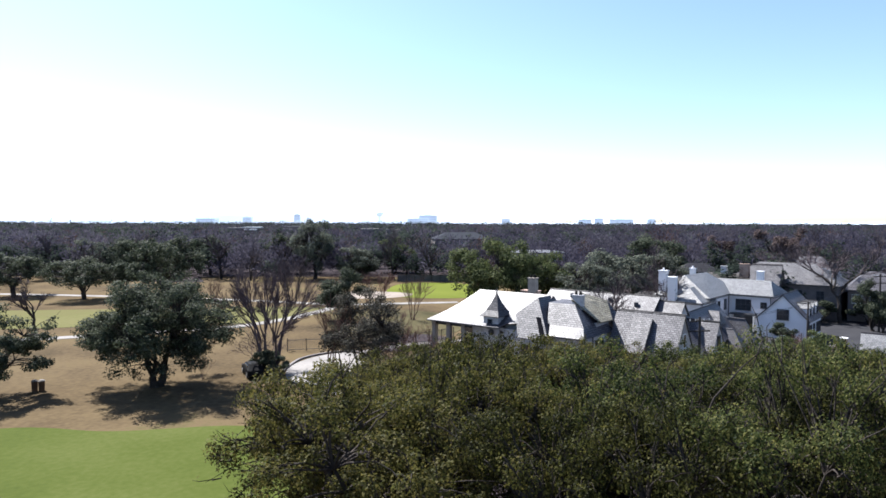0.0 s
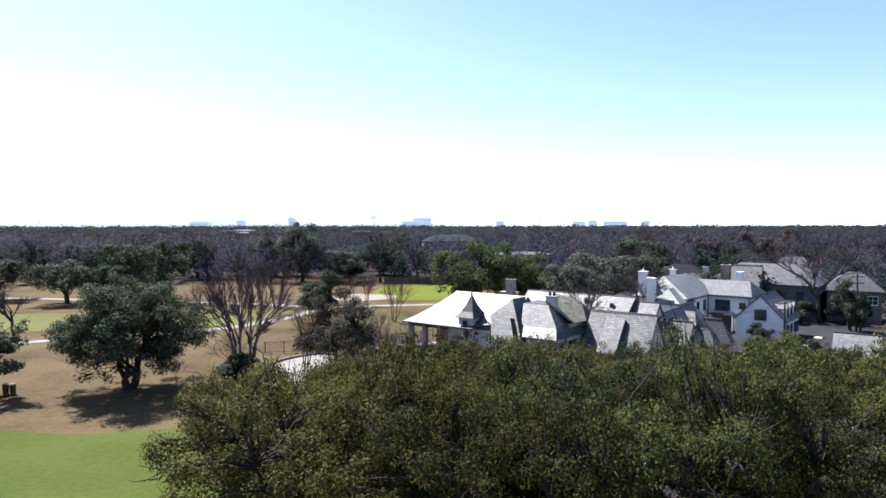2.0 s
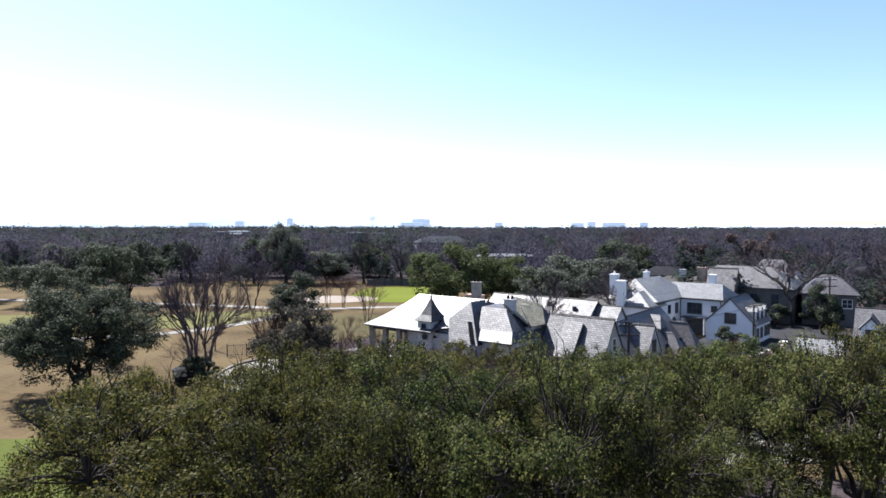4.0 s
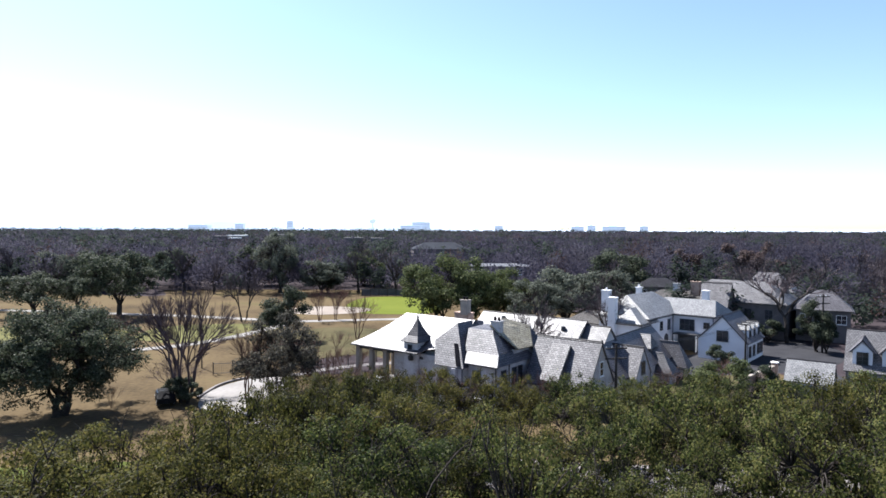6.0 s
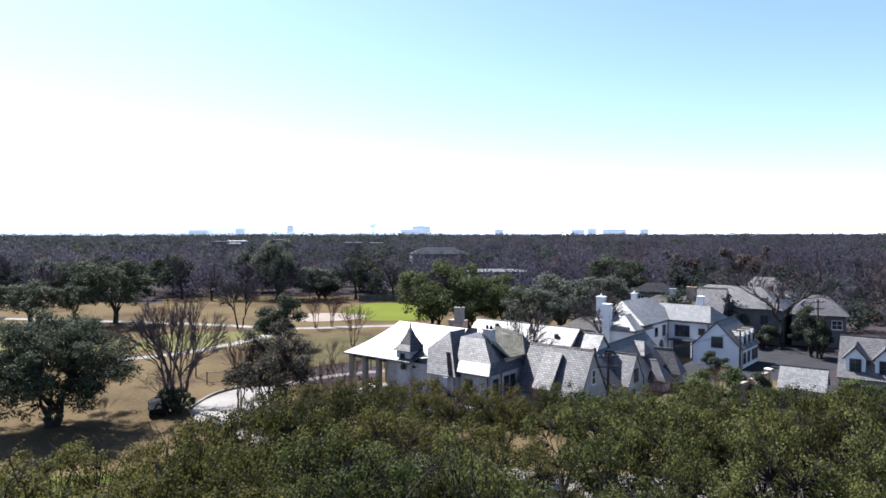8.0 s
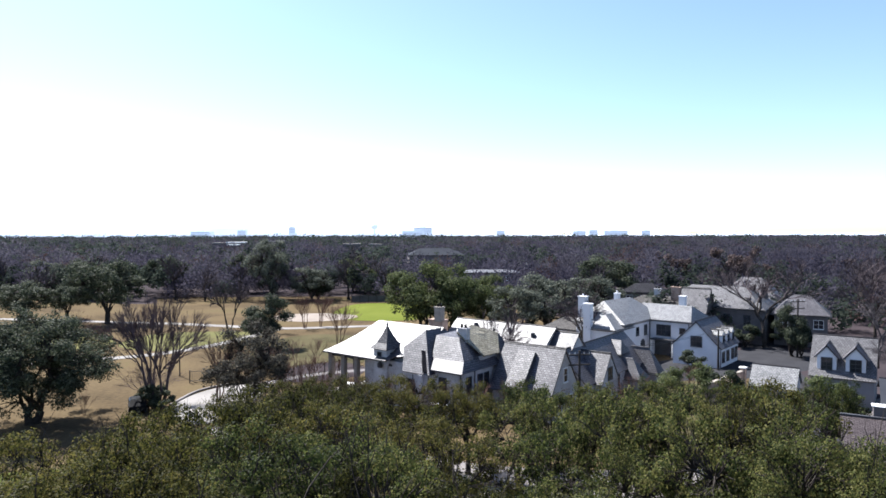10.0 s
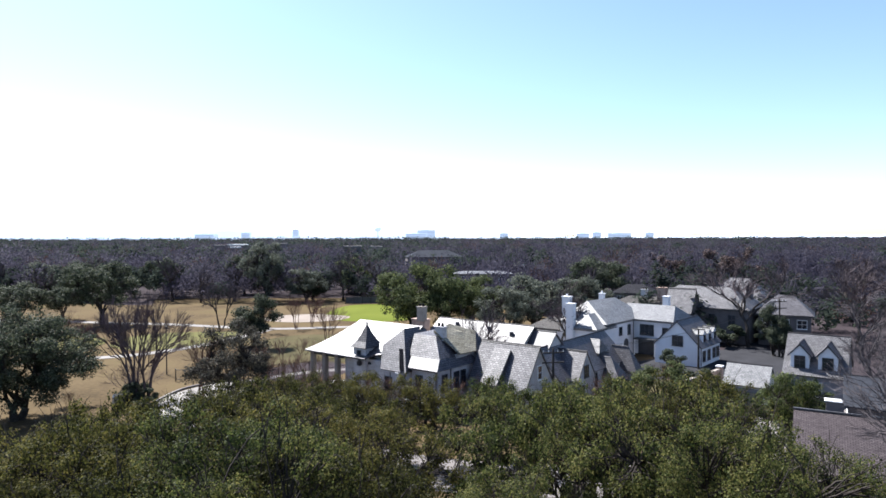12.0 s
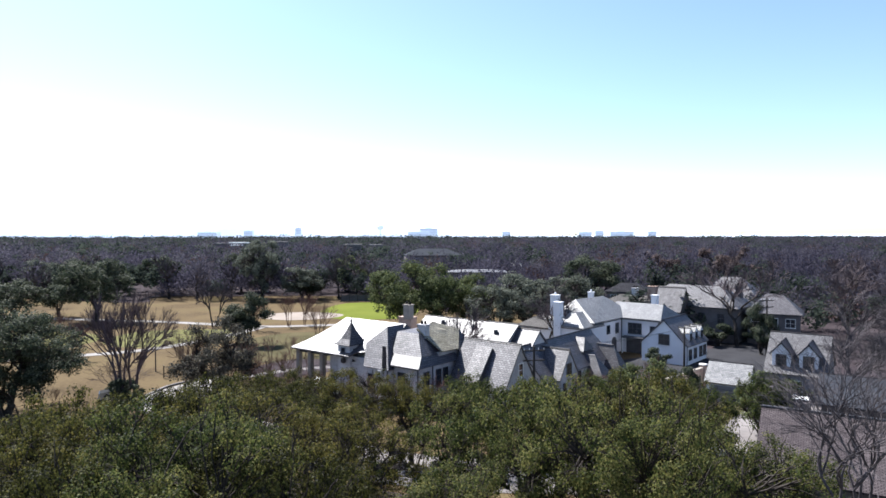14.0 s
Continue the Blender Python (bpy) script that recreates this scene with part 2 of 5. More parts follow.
def smooth_loop(points, steps=6, closed=True):
    """A rounded line through the points."""
    out, n = [], len(points)
    for i in range(n if closed else n - 1):
        p = [Vector(points[(i + k) % n] if closed else points[min(max(i + k, 0), n - 1)]) for k in (-1, 0, 1, 2)]
        for s in range(steps):
            t = s / steps
            out.append(0.5 * ((2 * p[1]) + (p[2] - p[0]) * t + (2 * p[0] - 5 * p[1] + 4 * p[2] - p[3]) * t * t + (3 * p[1] - p[0] - 3 * p[2] + p[3]) * t ** 3))
    if not closed:
        out.append(Vector(points[-1]))
    return out


GROUND = -1.0


def sheet(name, points, height, mat, label, category, rough_edge=0.0):
    """A low patch of ground with a rounded outline and a real edge."""
    rnd = random.Random(name)
    line = [(p.x + rnd.uniform(-1, 1) * rough_edge, p.y + rnd.uniform(-1, 1) * rough_edge) for p in smooth_loop(points, 8)]
    bm = bmesh.new()
    top = [bm.verts.new((x, y, GROUND + height)) for x, y in line]
    low = [bm.verts.new((x, y, GROUND - 0.1)) for x, y in line]
    bm.faces.new(top)
    for i in range(len(top)):
        bm.faces.new((low[i], low[(i + 1) % len(low)], top[(i + 1) % len(top)], top[i]))
    bmesh.ops.recalc_face_normals(bm, faces=bm.faces)
    bmesh.ops.triangulate(bm, faces=[f for f in bm.faces if len(f.verts) > 4])
    return tagged(part(name, bm, mat), label, category, "", "structure")


def strip(name, points, width, height, mat, label, category):
    """A path or road of even width along a rounded line."""
    line = smooth_loop(points, 8, False)
    bm = bmesh.new()
    rows = []
    for i, p in enumerate(line):
        d = (line[min(i + 1, len(line) - 1)] - line[max(i - 1, 0)]).normalized()
        s = Vector((-d.y, d.x)) * width / 2
        rows.append([bm.verts.new((q.x, q.y, z)) for q, z in ((p - s, GROUND - 0.1), (p - s, GROUND + height), (p + s, GROUND + height), (p + s, GROUND - 0.1))])
    for a, b in zip(rows, rows[1:]):
        for k in range(3):
            bm.faces.new((a[k], a[k + 1], b[k + 1], b[k]))
    bmesh.ops.recalc_face_normals(bm, faces=bm.faces)
    return tagged(part(name, bm, mat), label, category, "", "structure")


# ---- trees ----
def tube(verts, faces, points, radii, sides):
    base = len(verts)
    for i, p in enumerate(points):
        d = (points[min(i + 1, len(points) - 1)] - points[max(i - 1, 0)]).normalized()
        a = d.cross(Vector((0.31, 0.17, 0.93)) if abs(d.z) < 0.9 else Vector((1, 0.2, 0))).normalized()
        b = d.cross(a)
        for k in range(sides):
            w = 2 * math.pi * k / sides
            verts.append(p + (a * math.cos(w) + b * math.sin(w)) * radii[i])
    for i in range(len(points) - 1):
        for k in range(sides):
            q = base + i * sides
            faces.append((q + k, q + (k + 1) % sides, q + sides + (k + 1) % sides, q + sides + k))


def bend(p, q, sag, rnd, steps=5):
    """A crooked limb from p to q."""
    out = []
    for i in range(steps + 1):
        t = i / steps
        w = p.lerp(q, t) + Vector((0, 0, sag * math.sin(math.pi * t)))
        j = (q - p).length * 0.075 * math.sin(math.pi * t)
        out.append(w + Vector((rnd.uniform(-j, j), rnd.uniform(-j, j), rnd.uniform(-j, j))))
    return out


def leaves(name, centres, spread, counts, size, mat, parent, rng, heart, flat=0.7, wild=0.36, core=None):
    """A crown: small single leaves scattered in clumps."""
    total = int(sum(counts))
    which = np.repeat(np.arange(len(counts)), counts)
    d = rng.normal(size=(total, 3))
    d /= np.linalg.norm(d, axis=1)[:, None]
    r = rng.random(total) ** 0.38
    c = centres[which] + d * (r * spread[which])[:, None] * np.array([1, 1, flat])
    if core is None:
        out = d * 0.8
    else:
        out = c - np.repeat(core, counts, axis=0)
        out = d * 0.3 + 0.9 * out / np.linalg.norm(out, axis=1)[:, None]
    n = rng.normal(size=(total, 3)) * wild + out + np.array([0, 0, 0.3])
    n /= np.linalg.norm(n, axis=1)[:, None]
    a = np.cross(n, rng.normal(size=(total, 3)))
    a /= np.linalg.norm(a, axis=1)[:, None]
    b = np.cross(n, a)
    s = size * rng.uniform(0.6, 1.35, total)
    w = s * rng.uniform(0.55, 0.85, total)
    a, b = a * s[:, None], b * w[:, None]
    v = np.stack([c - a, c + a * 0.6 - b * 1.1, c + a * 0.6 + b * 1.1], 1).reshape(-1, 3)
    me = bpy.data.meshes.new(name)
    me.vertices.add(total * 3)
    me.loops.add(total * 3)
    me.polygons.add(total)
    me.vertices.foreach_set("co", v.astype(np.float32).ravel())
    me.loops.foreach_set("vertex_index", np.arange(total * 3, dtype=np.int32))
    me.polygons.foreach_set("loop_start", np.arange(0, total * 3, 3, dtype=np.int32))
    me.update(calc_edges=True)
    me.validate()
    for m in mat if isinstance(mat, (list, tuple)) else [mat]:
        me.materials.append(M[m])
    ob = new(name, me)
    ob.parent = parent
    return ob


def leafy_tree(name, seed, height, radius, leaf, leaf_count, leaf_size, label, category="tree", low=0.22, clumps=80, stems=1, group="", dense=0.25, bark="bark", open_=0.0, twigs=3, sprigs=6, rise=0.35, tuft=0.6, girth=1.0):
    """A broad tree on the ground at its own origin: crooked trunk, limbs to every clump, a crown with gaps."""
    rnd, rng = random.Random(seed), np.random.default_rng(seed)
    thing = empty(name, Matrix.Identity(4), label, category, group)
    base, top = height * low, height
    mid = base + (top - base) * 0.42
    up, down = top - mid, mid - base
    lobes = [(rnd.uniform(0, 6.28), rnd.uniform(0.75, 1.15)) for _ in range(5)]
    pts, heads = [], []
    while len(heads) < max(6, clumps // 5):
        d = Vector((rnd.gauss(0, 1), rnd.gauss(0, 1), rnd.gauss(rise, 0.85))).normalized()
        ang = math.atan2(d.y, d.x)
        reach = 1 + 0.16 * sum(k * math.cos(ang * (i + 1) + ph) for i, (ph, k) in enumerate(lobes)) / 2.2
        f = rnd.uniform(0.5, 0.82) if rnd.random() < 0.8 else rnd.uniform(0.1, 0.5)
        p = Vector((d.x * radius * reach * f, d.y * radius * reach * f, mid + d.z * (up if d.z > 0 else down) * f))
        if any((p - q).length < radius * 0.27 for q in heads) and rnd.random() < 0.85:
            continue
        heads.append(p)
        for _ in range(sprigs):
            e = Vector((rnd.gauss(d.x * 0.8, 0.8), rnd.gauss(d.y * 0.8, 0.8), rnd.gauss(0.45, 0.6))).normalized()
            pts.append(p + Vector((e.x, e.y, e.z * 0.75)) * radius * (rnd.uniform(0.10, 0.26) if sprigs < 8 else rnd.uniform(0.10, 0.30) if rnd.random() < 0.86 else rnd.uniform(0.32, 0.46)))
    clumps = len(pts)
    tall = (top - 0.1 * radius - mid) / max(0.1, max(p.z for p in pts) - mid)
    wide = 0.93 * radius / sorted(math.hypot(p.x, p.y) for p in pts)[int(clumps * 0.93)]
    for p in pts + heads:
        p.x, p.y, p.z = p.x * wide, p.y * wide, mid + (p.z - mid) * (tall if p.z > mid else 1)
    # limbs
    verts, faces = [], []
    tr = (0.036 * height + 0.02 * radius) * girth
    limbs = []
    fork = base * rnd.uniform(0.7, 0.95)
    for s in range(stems):
        off = Vector((rnd.uniform(-1, 1), rnd.uniform(-1, 1), 0)) * (0.0 if stems == 1 else radius * 0.09)
        head = off * 2.2 + Vector((rnd.uniform(-.2, .2), rnd.uniform(-.2, .2), fork))
        k = tr / math.sqrt(stems)
        tube(verts, faces, [off + Vector((0, 0, -0.15)), off + Vector((0, 0, 0.25)), off.lerp(head, 0.5), head], [k * 1.5, k * 1.08, k * 0.95, k * 0.85], 8)
        limbs.append((head, k))
    mains = []
    for i in range(8):
        head, k = limbs[i % len(limbs)]
        w = 6.28 * i / 8 + rnd.uniform(-.3, .3)
        f = rnd.uniform(0.35, 0.58)
        tip = Vector((math.cos(w) * radius * f, math.sin(w) * radius * f, mid + up * rnd.uniform(-0.15, 0.35)))
        line = bend(head, tip, rnd.uniform(0, 0.08) * height, rnd, 6)
        tube(verts, faces, line, [k * (0.52 - 0.4 * j / 6) for j in range(7)], 6)
        mains += line[2:]
    for p in pts:
        q = min(mains, key=lambda m: (m - p).length_squared + 4 * max(0, m.z - p.z) ** 2)
        tube(verts, faces, bend(q, p, 0.03 * radius, rnd, 4 if sprigs < 8 else 3), [tr * f for f in ((0.17, 0.13, 0.10, 0.07, 0.03) if sprigs < 8 else (0.13, 0.09, 0.06, 0.02))], 4 if sprigs < 8 else 3)
        for _ in range(twigs):
            e = p + Vector((rnd.gauss(0, 1), rnd.gauss(0, 1), rnd.gauss(0.3, 0.7))) * radius * dense * 0.32
            tube(verts, faces, [p.lerp(q, 0.2), p.lerp(e, 0.5), e], [tr * 0.06, tr * 0.04, tr * 0.015], 3)
    trunk = part("trunk", (verts, faces), bark, thing)
    trunk.data.polygons.foreach_set("use_smooth", [True] * len(trunk.data.polygons))
    c = np.array([tuple(p) for p in pts])
    spread = rng.uniform(0.65, 1.35, clumps) * radius * dense * tuft
    weight = spread ** 2
    keep = rng.random(clumps) > open_
    counts = np.maximum(1, (leaf_count * weight / weight.sum() * keep)).astype(int)
    leaves("crown", c, spread, counts, leaf_size, leaf, thing, rng, mid)
    return thing


def bare_tree(name, seed, height, radius, label, mat="twig", stems=1, depth=6, category="bare tree", group="", thick=1.0, spread=0.55, fuzz=0, bole=0.0, flare=0.16):
    """A leafless tree: limbs that fork down to thin twigs; bole: metres of bare trunk under the fork."""
    rnd = random.Random(seed)
    thing = empty(name, Matrix.Identity(4), label, category, group)
    verts, faces, tv, tf = [], [], [], []

    def grow(p, d, length, r, level):
        q = p + d * length
        line = bend(p, q, 0.02 * length, rnd, 3 if level < 3 else 2)
        n = len(line) - 1
        into = (verts, faces) if level < 3 else (tv, tf)
        tube(*into, line, [r * (1 - 0.35 * i / n) for i in range(n + 1)], (7, 6, 5, 4, 3, 3, 3, 3)[level])
        if level == depth:
            return
        for i in range(rnd.choice((2, 3, 3)) if level < 4 else rnd.choice((2, 3, 3, 4)) + (fuzz if level >= depth - 2 else 0)):
            side = Vector((rnd.gauss(0, 1), rnd.gauss(0, 1), rnd.gauss(0, 0.55)))
            side = (side - d * side.dot(d)).normalized()
            nd = (d + side * rnd.uniform(spread * 0.55, spread * 1.35) + Vector((0, 0, 0.10 if level > 1 else 0.02))).normalized()
            start = line[-1] if i == 0 or level == 0 else line[-1].lerp(line[0], rnd.uniform(0.05, 0.6))
            grow(start, nd, length * rnd.uniform(0.62, 0.86), r * rnd.uniform(0.56, 0.74), level + 1)

    for s in range(stems):
        lean = Vector((rnd.gauss(0, 0.16 if stems > 1 else 0.04), rnd.gauss(0, 0.16 if stems > 1 else 0.04), 1)).normalized()
        w = 6.28 * s / stems
        foot = Vector((math.cos(w), math.sin(w), 0)) * (0.0 if stems == 1 else 0.03 * height)
        lean = (lean + foot.normalized() * flare).normalized()
        grow(foot + Vector((0, 0, -0.1)), lean, height * 0.26, 0.028 * height * thick / math.sqrt(stems), 0)
    top = max(v.z for v in verts + tv)
    wide = sorted(math.hypot(v.x, v.y) for v in tv)[int(len(tv) * 0.97)]
    sz, sx = height / top, radius / wide
    for v in verts + tv:
        f = min(1.0, max(0.0, v.z / (0.3 * height)))
        v.x, v.y, v.z = v.x * (1 + (sx - 1) * f), v.y * (1 + (sx - 1) * f), v.z * sz
    if bole:
        for v in verts + tv:
            v.z += bole
        r = 0.05 * height * thick
        tube(verts, faces, bend(Vector((0.2, 0.1, -0.1)), Vector((0, 0, bole + 0.15)), 0, rnd, 6), [r * k for k in (1.5, 1.2, 1.1, 1.05, 1.0, 0.95, 0.9)], 9)
    part("trunk", (verts, faces), "bark" if mat == "twig" else mat, thing)
    tagged(part("twig_spray", (tv, tf), mat, thing), kind="stuff")
    return thing


def at_ground(x, y, turn=0.0, size=1.0, tall=None, z=None):
    return Matrix.LocRotScale((x, y, GROUND if z is None else z), Euler((0, 0, turn)), (size, size, tall or size))


def plant(kinds, places):
    """Sets the first of each kind where it first stands and copies it to the other places (kind, x, y, turn, size, tall)."""
    used = set()
    for k, x, y, turn, size, tall in places:
        if k not in used:
            kinds[k].matrix_basis = at_ground(x, y, turn, size, tall)
            used.add(k)
        else:
            proto = kinds[k]
            keep = proto.matrix_basis.copy()
            proto.matrix_basis = Matrix.Identity(4)
            copy_thing(proto, at_ground(x, y, turn, size, tall))
            proto.matrix_basis = keep


# ---- ground ----
def ground_sheet():
    bm = bmesh.new()
    bmesh.ops.create_grid(bm, x_segments=60, y_segments=60, size=4000, matrix=Matrix.Translation((0, 900, GROUND)))
    return tagged(part("ground", bm, "dormant"), "tan dormant winter grass with worn brown soil", "ground", "", "structure")


ground_sheet()
sheet("putting_lawn", [(-52, 44), (-37, 52), (-27, 51.5), (-17, 53), (-10, 50), (-8, 40), (-14, 28), (-30, 24), (-48, 30)], 0.03, "fairway", "mown green winter turf beside tan dormant grass", "lawn")
sheet("pale_fairway", [(-100, 100), (-69, 101), (-52, 106), (-46, 114), (-55, 124), (-75, 123), (-100, 118)], 0.03, "pale_turf", "pale green fairway of thin winter turf", "fairway")
sheet("pale_fairway", [(-44, 112), (-34, 107), (-24, 116), (-22, 126), (-34, 128), (-44, 124)], 0.03, "pale_turf", "thin greenish turf between two cart paths", "fairway")
sheet("bright_fairway", [(-12, 148), (-2, 143), (8, 147), (10, 165), (4, 178), (-10, 178), (-14, 164)], 0.03, "bright_turf", "bright yellow-green golf green in full sun", "golf green")
sheet("olive_turf", [(-15, 97), (-4, 94), (3, 102), (1, 118), (-12, 124), (-20, 112)], 0.03, "shade_lawn", "olive winter turf behind an iron fence", "lawn")
sheet("sand_bunker", [(-26, 146), (-18, 142), (-9, 146), (-8, 153), (-18, 157), (-26, 153)], 0.035, "sand", "pale sand bunker on the golf course", "bunker")
# Floor colour is kept dark to carry the shade under the woods.
sheet("woodland_floor", [(-130, 202), (-70, 198), (-14, 198), (24, 180), (48, 128), (60, 112), (90, 112), (140, 130), (700, 500), (2600, 2900), (-2600, 2900), (-700, 500)], 0.02, "litter", "leaf litter under the woods, darkened for their shade", "woodland floor")
# The lawn between houses lies in shade; its dark tone carries that.
sheet("side_lawn", [(24, 60), (40, 59), (52, 64), (50, 78), (44, 90), (36, 96), (30, 84), (22, 70)], 0.025, "shade_lawn", "olive lawn round the houses, darkened for shade", "lawn")
# Dark sheet puts the oaks' shade into the ground colour.
sheet("shaded_verge", [(-7, 15), (44, 12), (46, 40), (32, 43), (16, 45), (2, 49), (-8, 46), (-9, 30)], 0.02, "litter", "leaf litter under the street oaks, darkened for their shade", "verge")
sheet("back_yard", [(53, 67), (66, 73), (84, 78), (104, 96), (100, 128), (62, 113), (48, 100), (54, 84)], 0.022, "litter", "dark ground of the yards between the houses", "yard")
sheet("motor_court", [(36, 82), (44, 84), (55, 86), (66, 92), (72, 104), (62, 106), (50, 100), (40, 92)], 0.03, "asphalt", "dark asphalt court between the white houses", "court")
strip("cart_path", [(-100, 82), (-75, 87), (-58.6, 92.5), (-46, 98), (-35, 103), (-28, 111.4), (-23.5, 122), (-21, 132)], 2.4, 0.05, "concrete", "pale concrete cart path winding through dormant grass", "path")
strip("cart_path", [(-130, 152), (-90, 148), (-57, 141.5), (-46, 139.4), (-33, 135.5), (-21, 132), (-8, 134), (3, 136)], 2.6, 0.05, "concrete", "pale concrete cart path past the far oaks", "path")
sheet("driveway", [(-18, 73.5), (-17.2, 78.5), (-14.8, 82), (-12, 83), (-9.8, 80), (-9.2, 74), (-9.8, 67.5), (-13, 65.5), (-16.6, 68.5)], 0.06, "concrete", "pale concrete turning circle in front of the stone house", "driveway")
strip("garden_walk", [(-11, 83), (-5, 88.5), (3, 92)], 1.6, 0.05, "street", "dull paved walk leading to the porch", "path")
sheet("mulch_bed", [(-9, 84.5), (-3, 85), (1, 88), (1, 94), (-4, 97), (-10, 92)], 0.034, "litter", "dark brown mulch bed beside the porch", "bed")
strip("kerb", [(-18.3, 72.5), (-17.7, 78.9), (-15, 82.6), (-11.8, 83.6), (-9.4, 80.6)], 0.3, 0.22, "street", "low concrete kerb round the turning circle", "kerb")
strip("street", [(-9, 66), (-2, 60), (6, 55), (16, 50), (30, 49.0), (42, 53), (52, 65), (60, 69), (90, 84)], 7, 0.04, "street", "worn pinkish concrete street under the live oaks", "street")
sheet("forecourt", [(44, 46), (56, 38), (80, 44), (98, 70), (84, 76), (66, 72), (54, 66), (47, 55)], 0.03, "street", "muted pinkish concrete forecourt beside the street", "forecourt")
strip("side_street", [(48, 50), (53, 66), (58, 86), (63, 100), (72, 120)], 6.5, 0.045, "asphalt", "dark asphalt side street between the houses", "street")


# ---- houses ----
def slope_uv(bm):
    """UV in metres along each slope, so that courses run level."""
    uv = bm.loops.layers.uv.verify()
    for f in bm.faces:
        n = f.normal
        along = Vector((-n.y, n.x, 0))
        along = along.normalized() if along.length > 1e-3 else Vector((1, 0, 0))
        rise = n.cross(along)
        for lo in f.loops:
            lo[uv].uv = (lo.vert.co.dot(along), lo.vert.co.dot(rise))


def slab(name, corners, thick, mat, parent, label=""):
    """A roof slope: a flat polygon with thickness, pushed down along its normal."""
    bm = bmesh.new()
    top = [bm.verts.new(c) for c in corners]
    f = bm.faces.new(top)
    f.normal_update()
    if f.normal.z < 0:
        f.normal_flip()
    n = f.normal.copy()
    low = [bm.verts.new(Vector(c) - n * thick) for c in corners]
    bm.faces.new(low)
    for i in range(len(top)):
        bm.faces.new((top[i], top[(i + 1) % len(top)], low[(i + 1) % len(top)], low[i]))
    bmesh.ops.recalc_face_normals(bm, faces=bm.faces)
    slope_uv(bm)
    return part(name, bm, mat, parent, label)


def walls(parent, a0, a1, b0, b1, z0, z1, mat, gable=None, zr=0.0):
    """The walls of one block; gable 'a' or 'b' raises the two end walls that close a ridge along that axis."""
    bm = bmesh.new()
    if gable is None:
        box(bm, a0, a1, b0, b1, z0, z1)
    else:
        if gable == "a":
            prof = [(b0, z0), (b1, z0), (b1, z1), ((b0 + b1) / 2, zr), (b0, z1)]
            ends = [[bm.verts.new((a, b, z)) for b, z in prof] for a in (a0, a1)]
        else:
            prof = [(a0, z0), (a1, z0), (a1, z1), ((a0 + a1) / 2, zr), (a0, z1)]
            ends = [[bm.verts.new((a, b, z)) for a, z in prof] for b in (b0, b1)]
        for e in ends:
            bm.faces.new(e)
        for i in range(5):
            bm.faces.new((ends[0][i], ends[0][(i + 1) % 5], ends[1][(i + 1) % 5], ends[1][i]))
        bmesh.ops.recalc_face_normals(bm, faces=bm.faces)
    return part("wall", bm, mat, parent)


def gable_roof(parent, a0, a1, b0, b1, ze, zr, axis, mat, over=0.3, thick=0.16):
    """Two slopes over a block, ridge along axis, with eaves that hang over."""
    if axis == "a":
        m = (b0 + b1) / 2
        drop = (zr - ze) / (m - b0) * over
        for b, s in ((b0, -1), (b1, 1)):
            slab("roof_slope", [(a0 - over * .6, m, zr + thick), (a1 + over * .6, m, zr + thick), (a1 + over * .6, b + s * over, ze - drop + thick), (a0 - over * .6, b + s * over, ze - drop + thick)], thick, mat, parent)
    else:
        m = (a0 + a1) / 2
        drop = (zr - ze) / (m - a0) * over
        for a, s in ((a0, -1), (a1, 1)):
            slab("roof_slope", [(m, b0 - over * .6, zr + thick), (m, b1 + over * .6, zr + thick), (a + s * over, b1 + over * .6, ze - drop + thick), (a + s * over, b0 - over * .6, ze - drop + thick)], thick, mat, parent)
    cap = ((a0 - over * .6, m, zr + thick), (a1 + over * .6, m, zr + thick)) if axis == "a" else ((m, b0 - over * .6, zr + thick), (m, b1 + over * .6, zr + thick))
    verts, faces = [], []
    tube(verts, faces, [Vector(cap[0]), Vector(cap[0]).lerp(Vector(cap[1]), .5), Vector(cap[1])], [.09] * 3, 6)
    part("ridge_cap", (verts, faces), "slate", parent)


def hip_roof(parent, a0, a1, b0, b1, ze, zr, r0, r1, mat, over=0.3, thick=0.16, front=None):
    """Four slopes; the ridge runs from r0 to r1 (each a, b)."""
    A0, A1, B0, B1 = a0 - over, a1 + over, b0 - over, b1 + over
    ra, rb = (*r0, zr + thick), (*r1, zr + thick)
    z = ze + thick - 0.1
    c = [(A0, B0, z), (A1, B0, z), (A1, B1, z), (A0, B1, z)]
    if abs(r0[0] - r1[0]) > abs(r0[1] - r1[1]):
        sides = [[c[0], c[1], rb, ra], [c[1], c[2], rb], [c[2], c[3], ra, rb], [c[3], c[0], ra]]
    else:
        sides = [[c[0], c[1], ra], [c[1], c[2], rb, ra], [c[2], c[3], rb], [c[3], c[0], ra, rb]]
    for i, s in enumerate(sides):
        slab("roof_slope", s, thick, front if front and i == 0 else mat, parent)
    boxed("gutter", A0 - .06, A1 + .06, B0 - .1, B0 - .02, z - .26, z - .15, "dark_trim", parent)
    boxed("gutter", A1 + .02, A1 + .1, B0 + .02, B1 + .06, z - .26, z - .15, "dark_trim", parent)


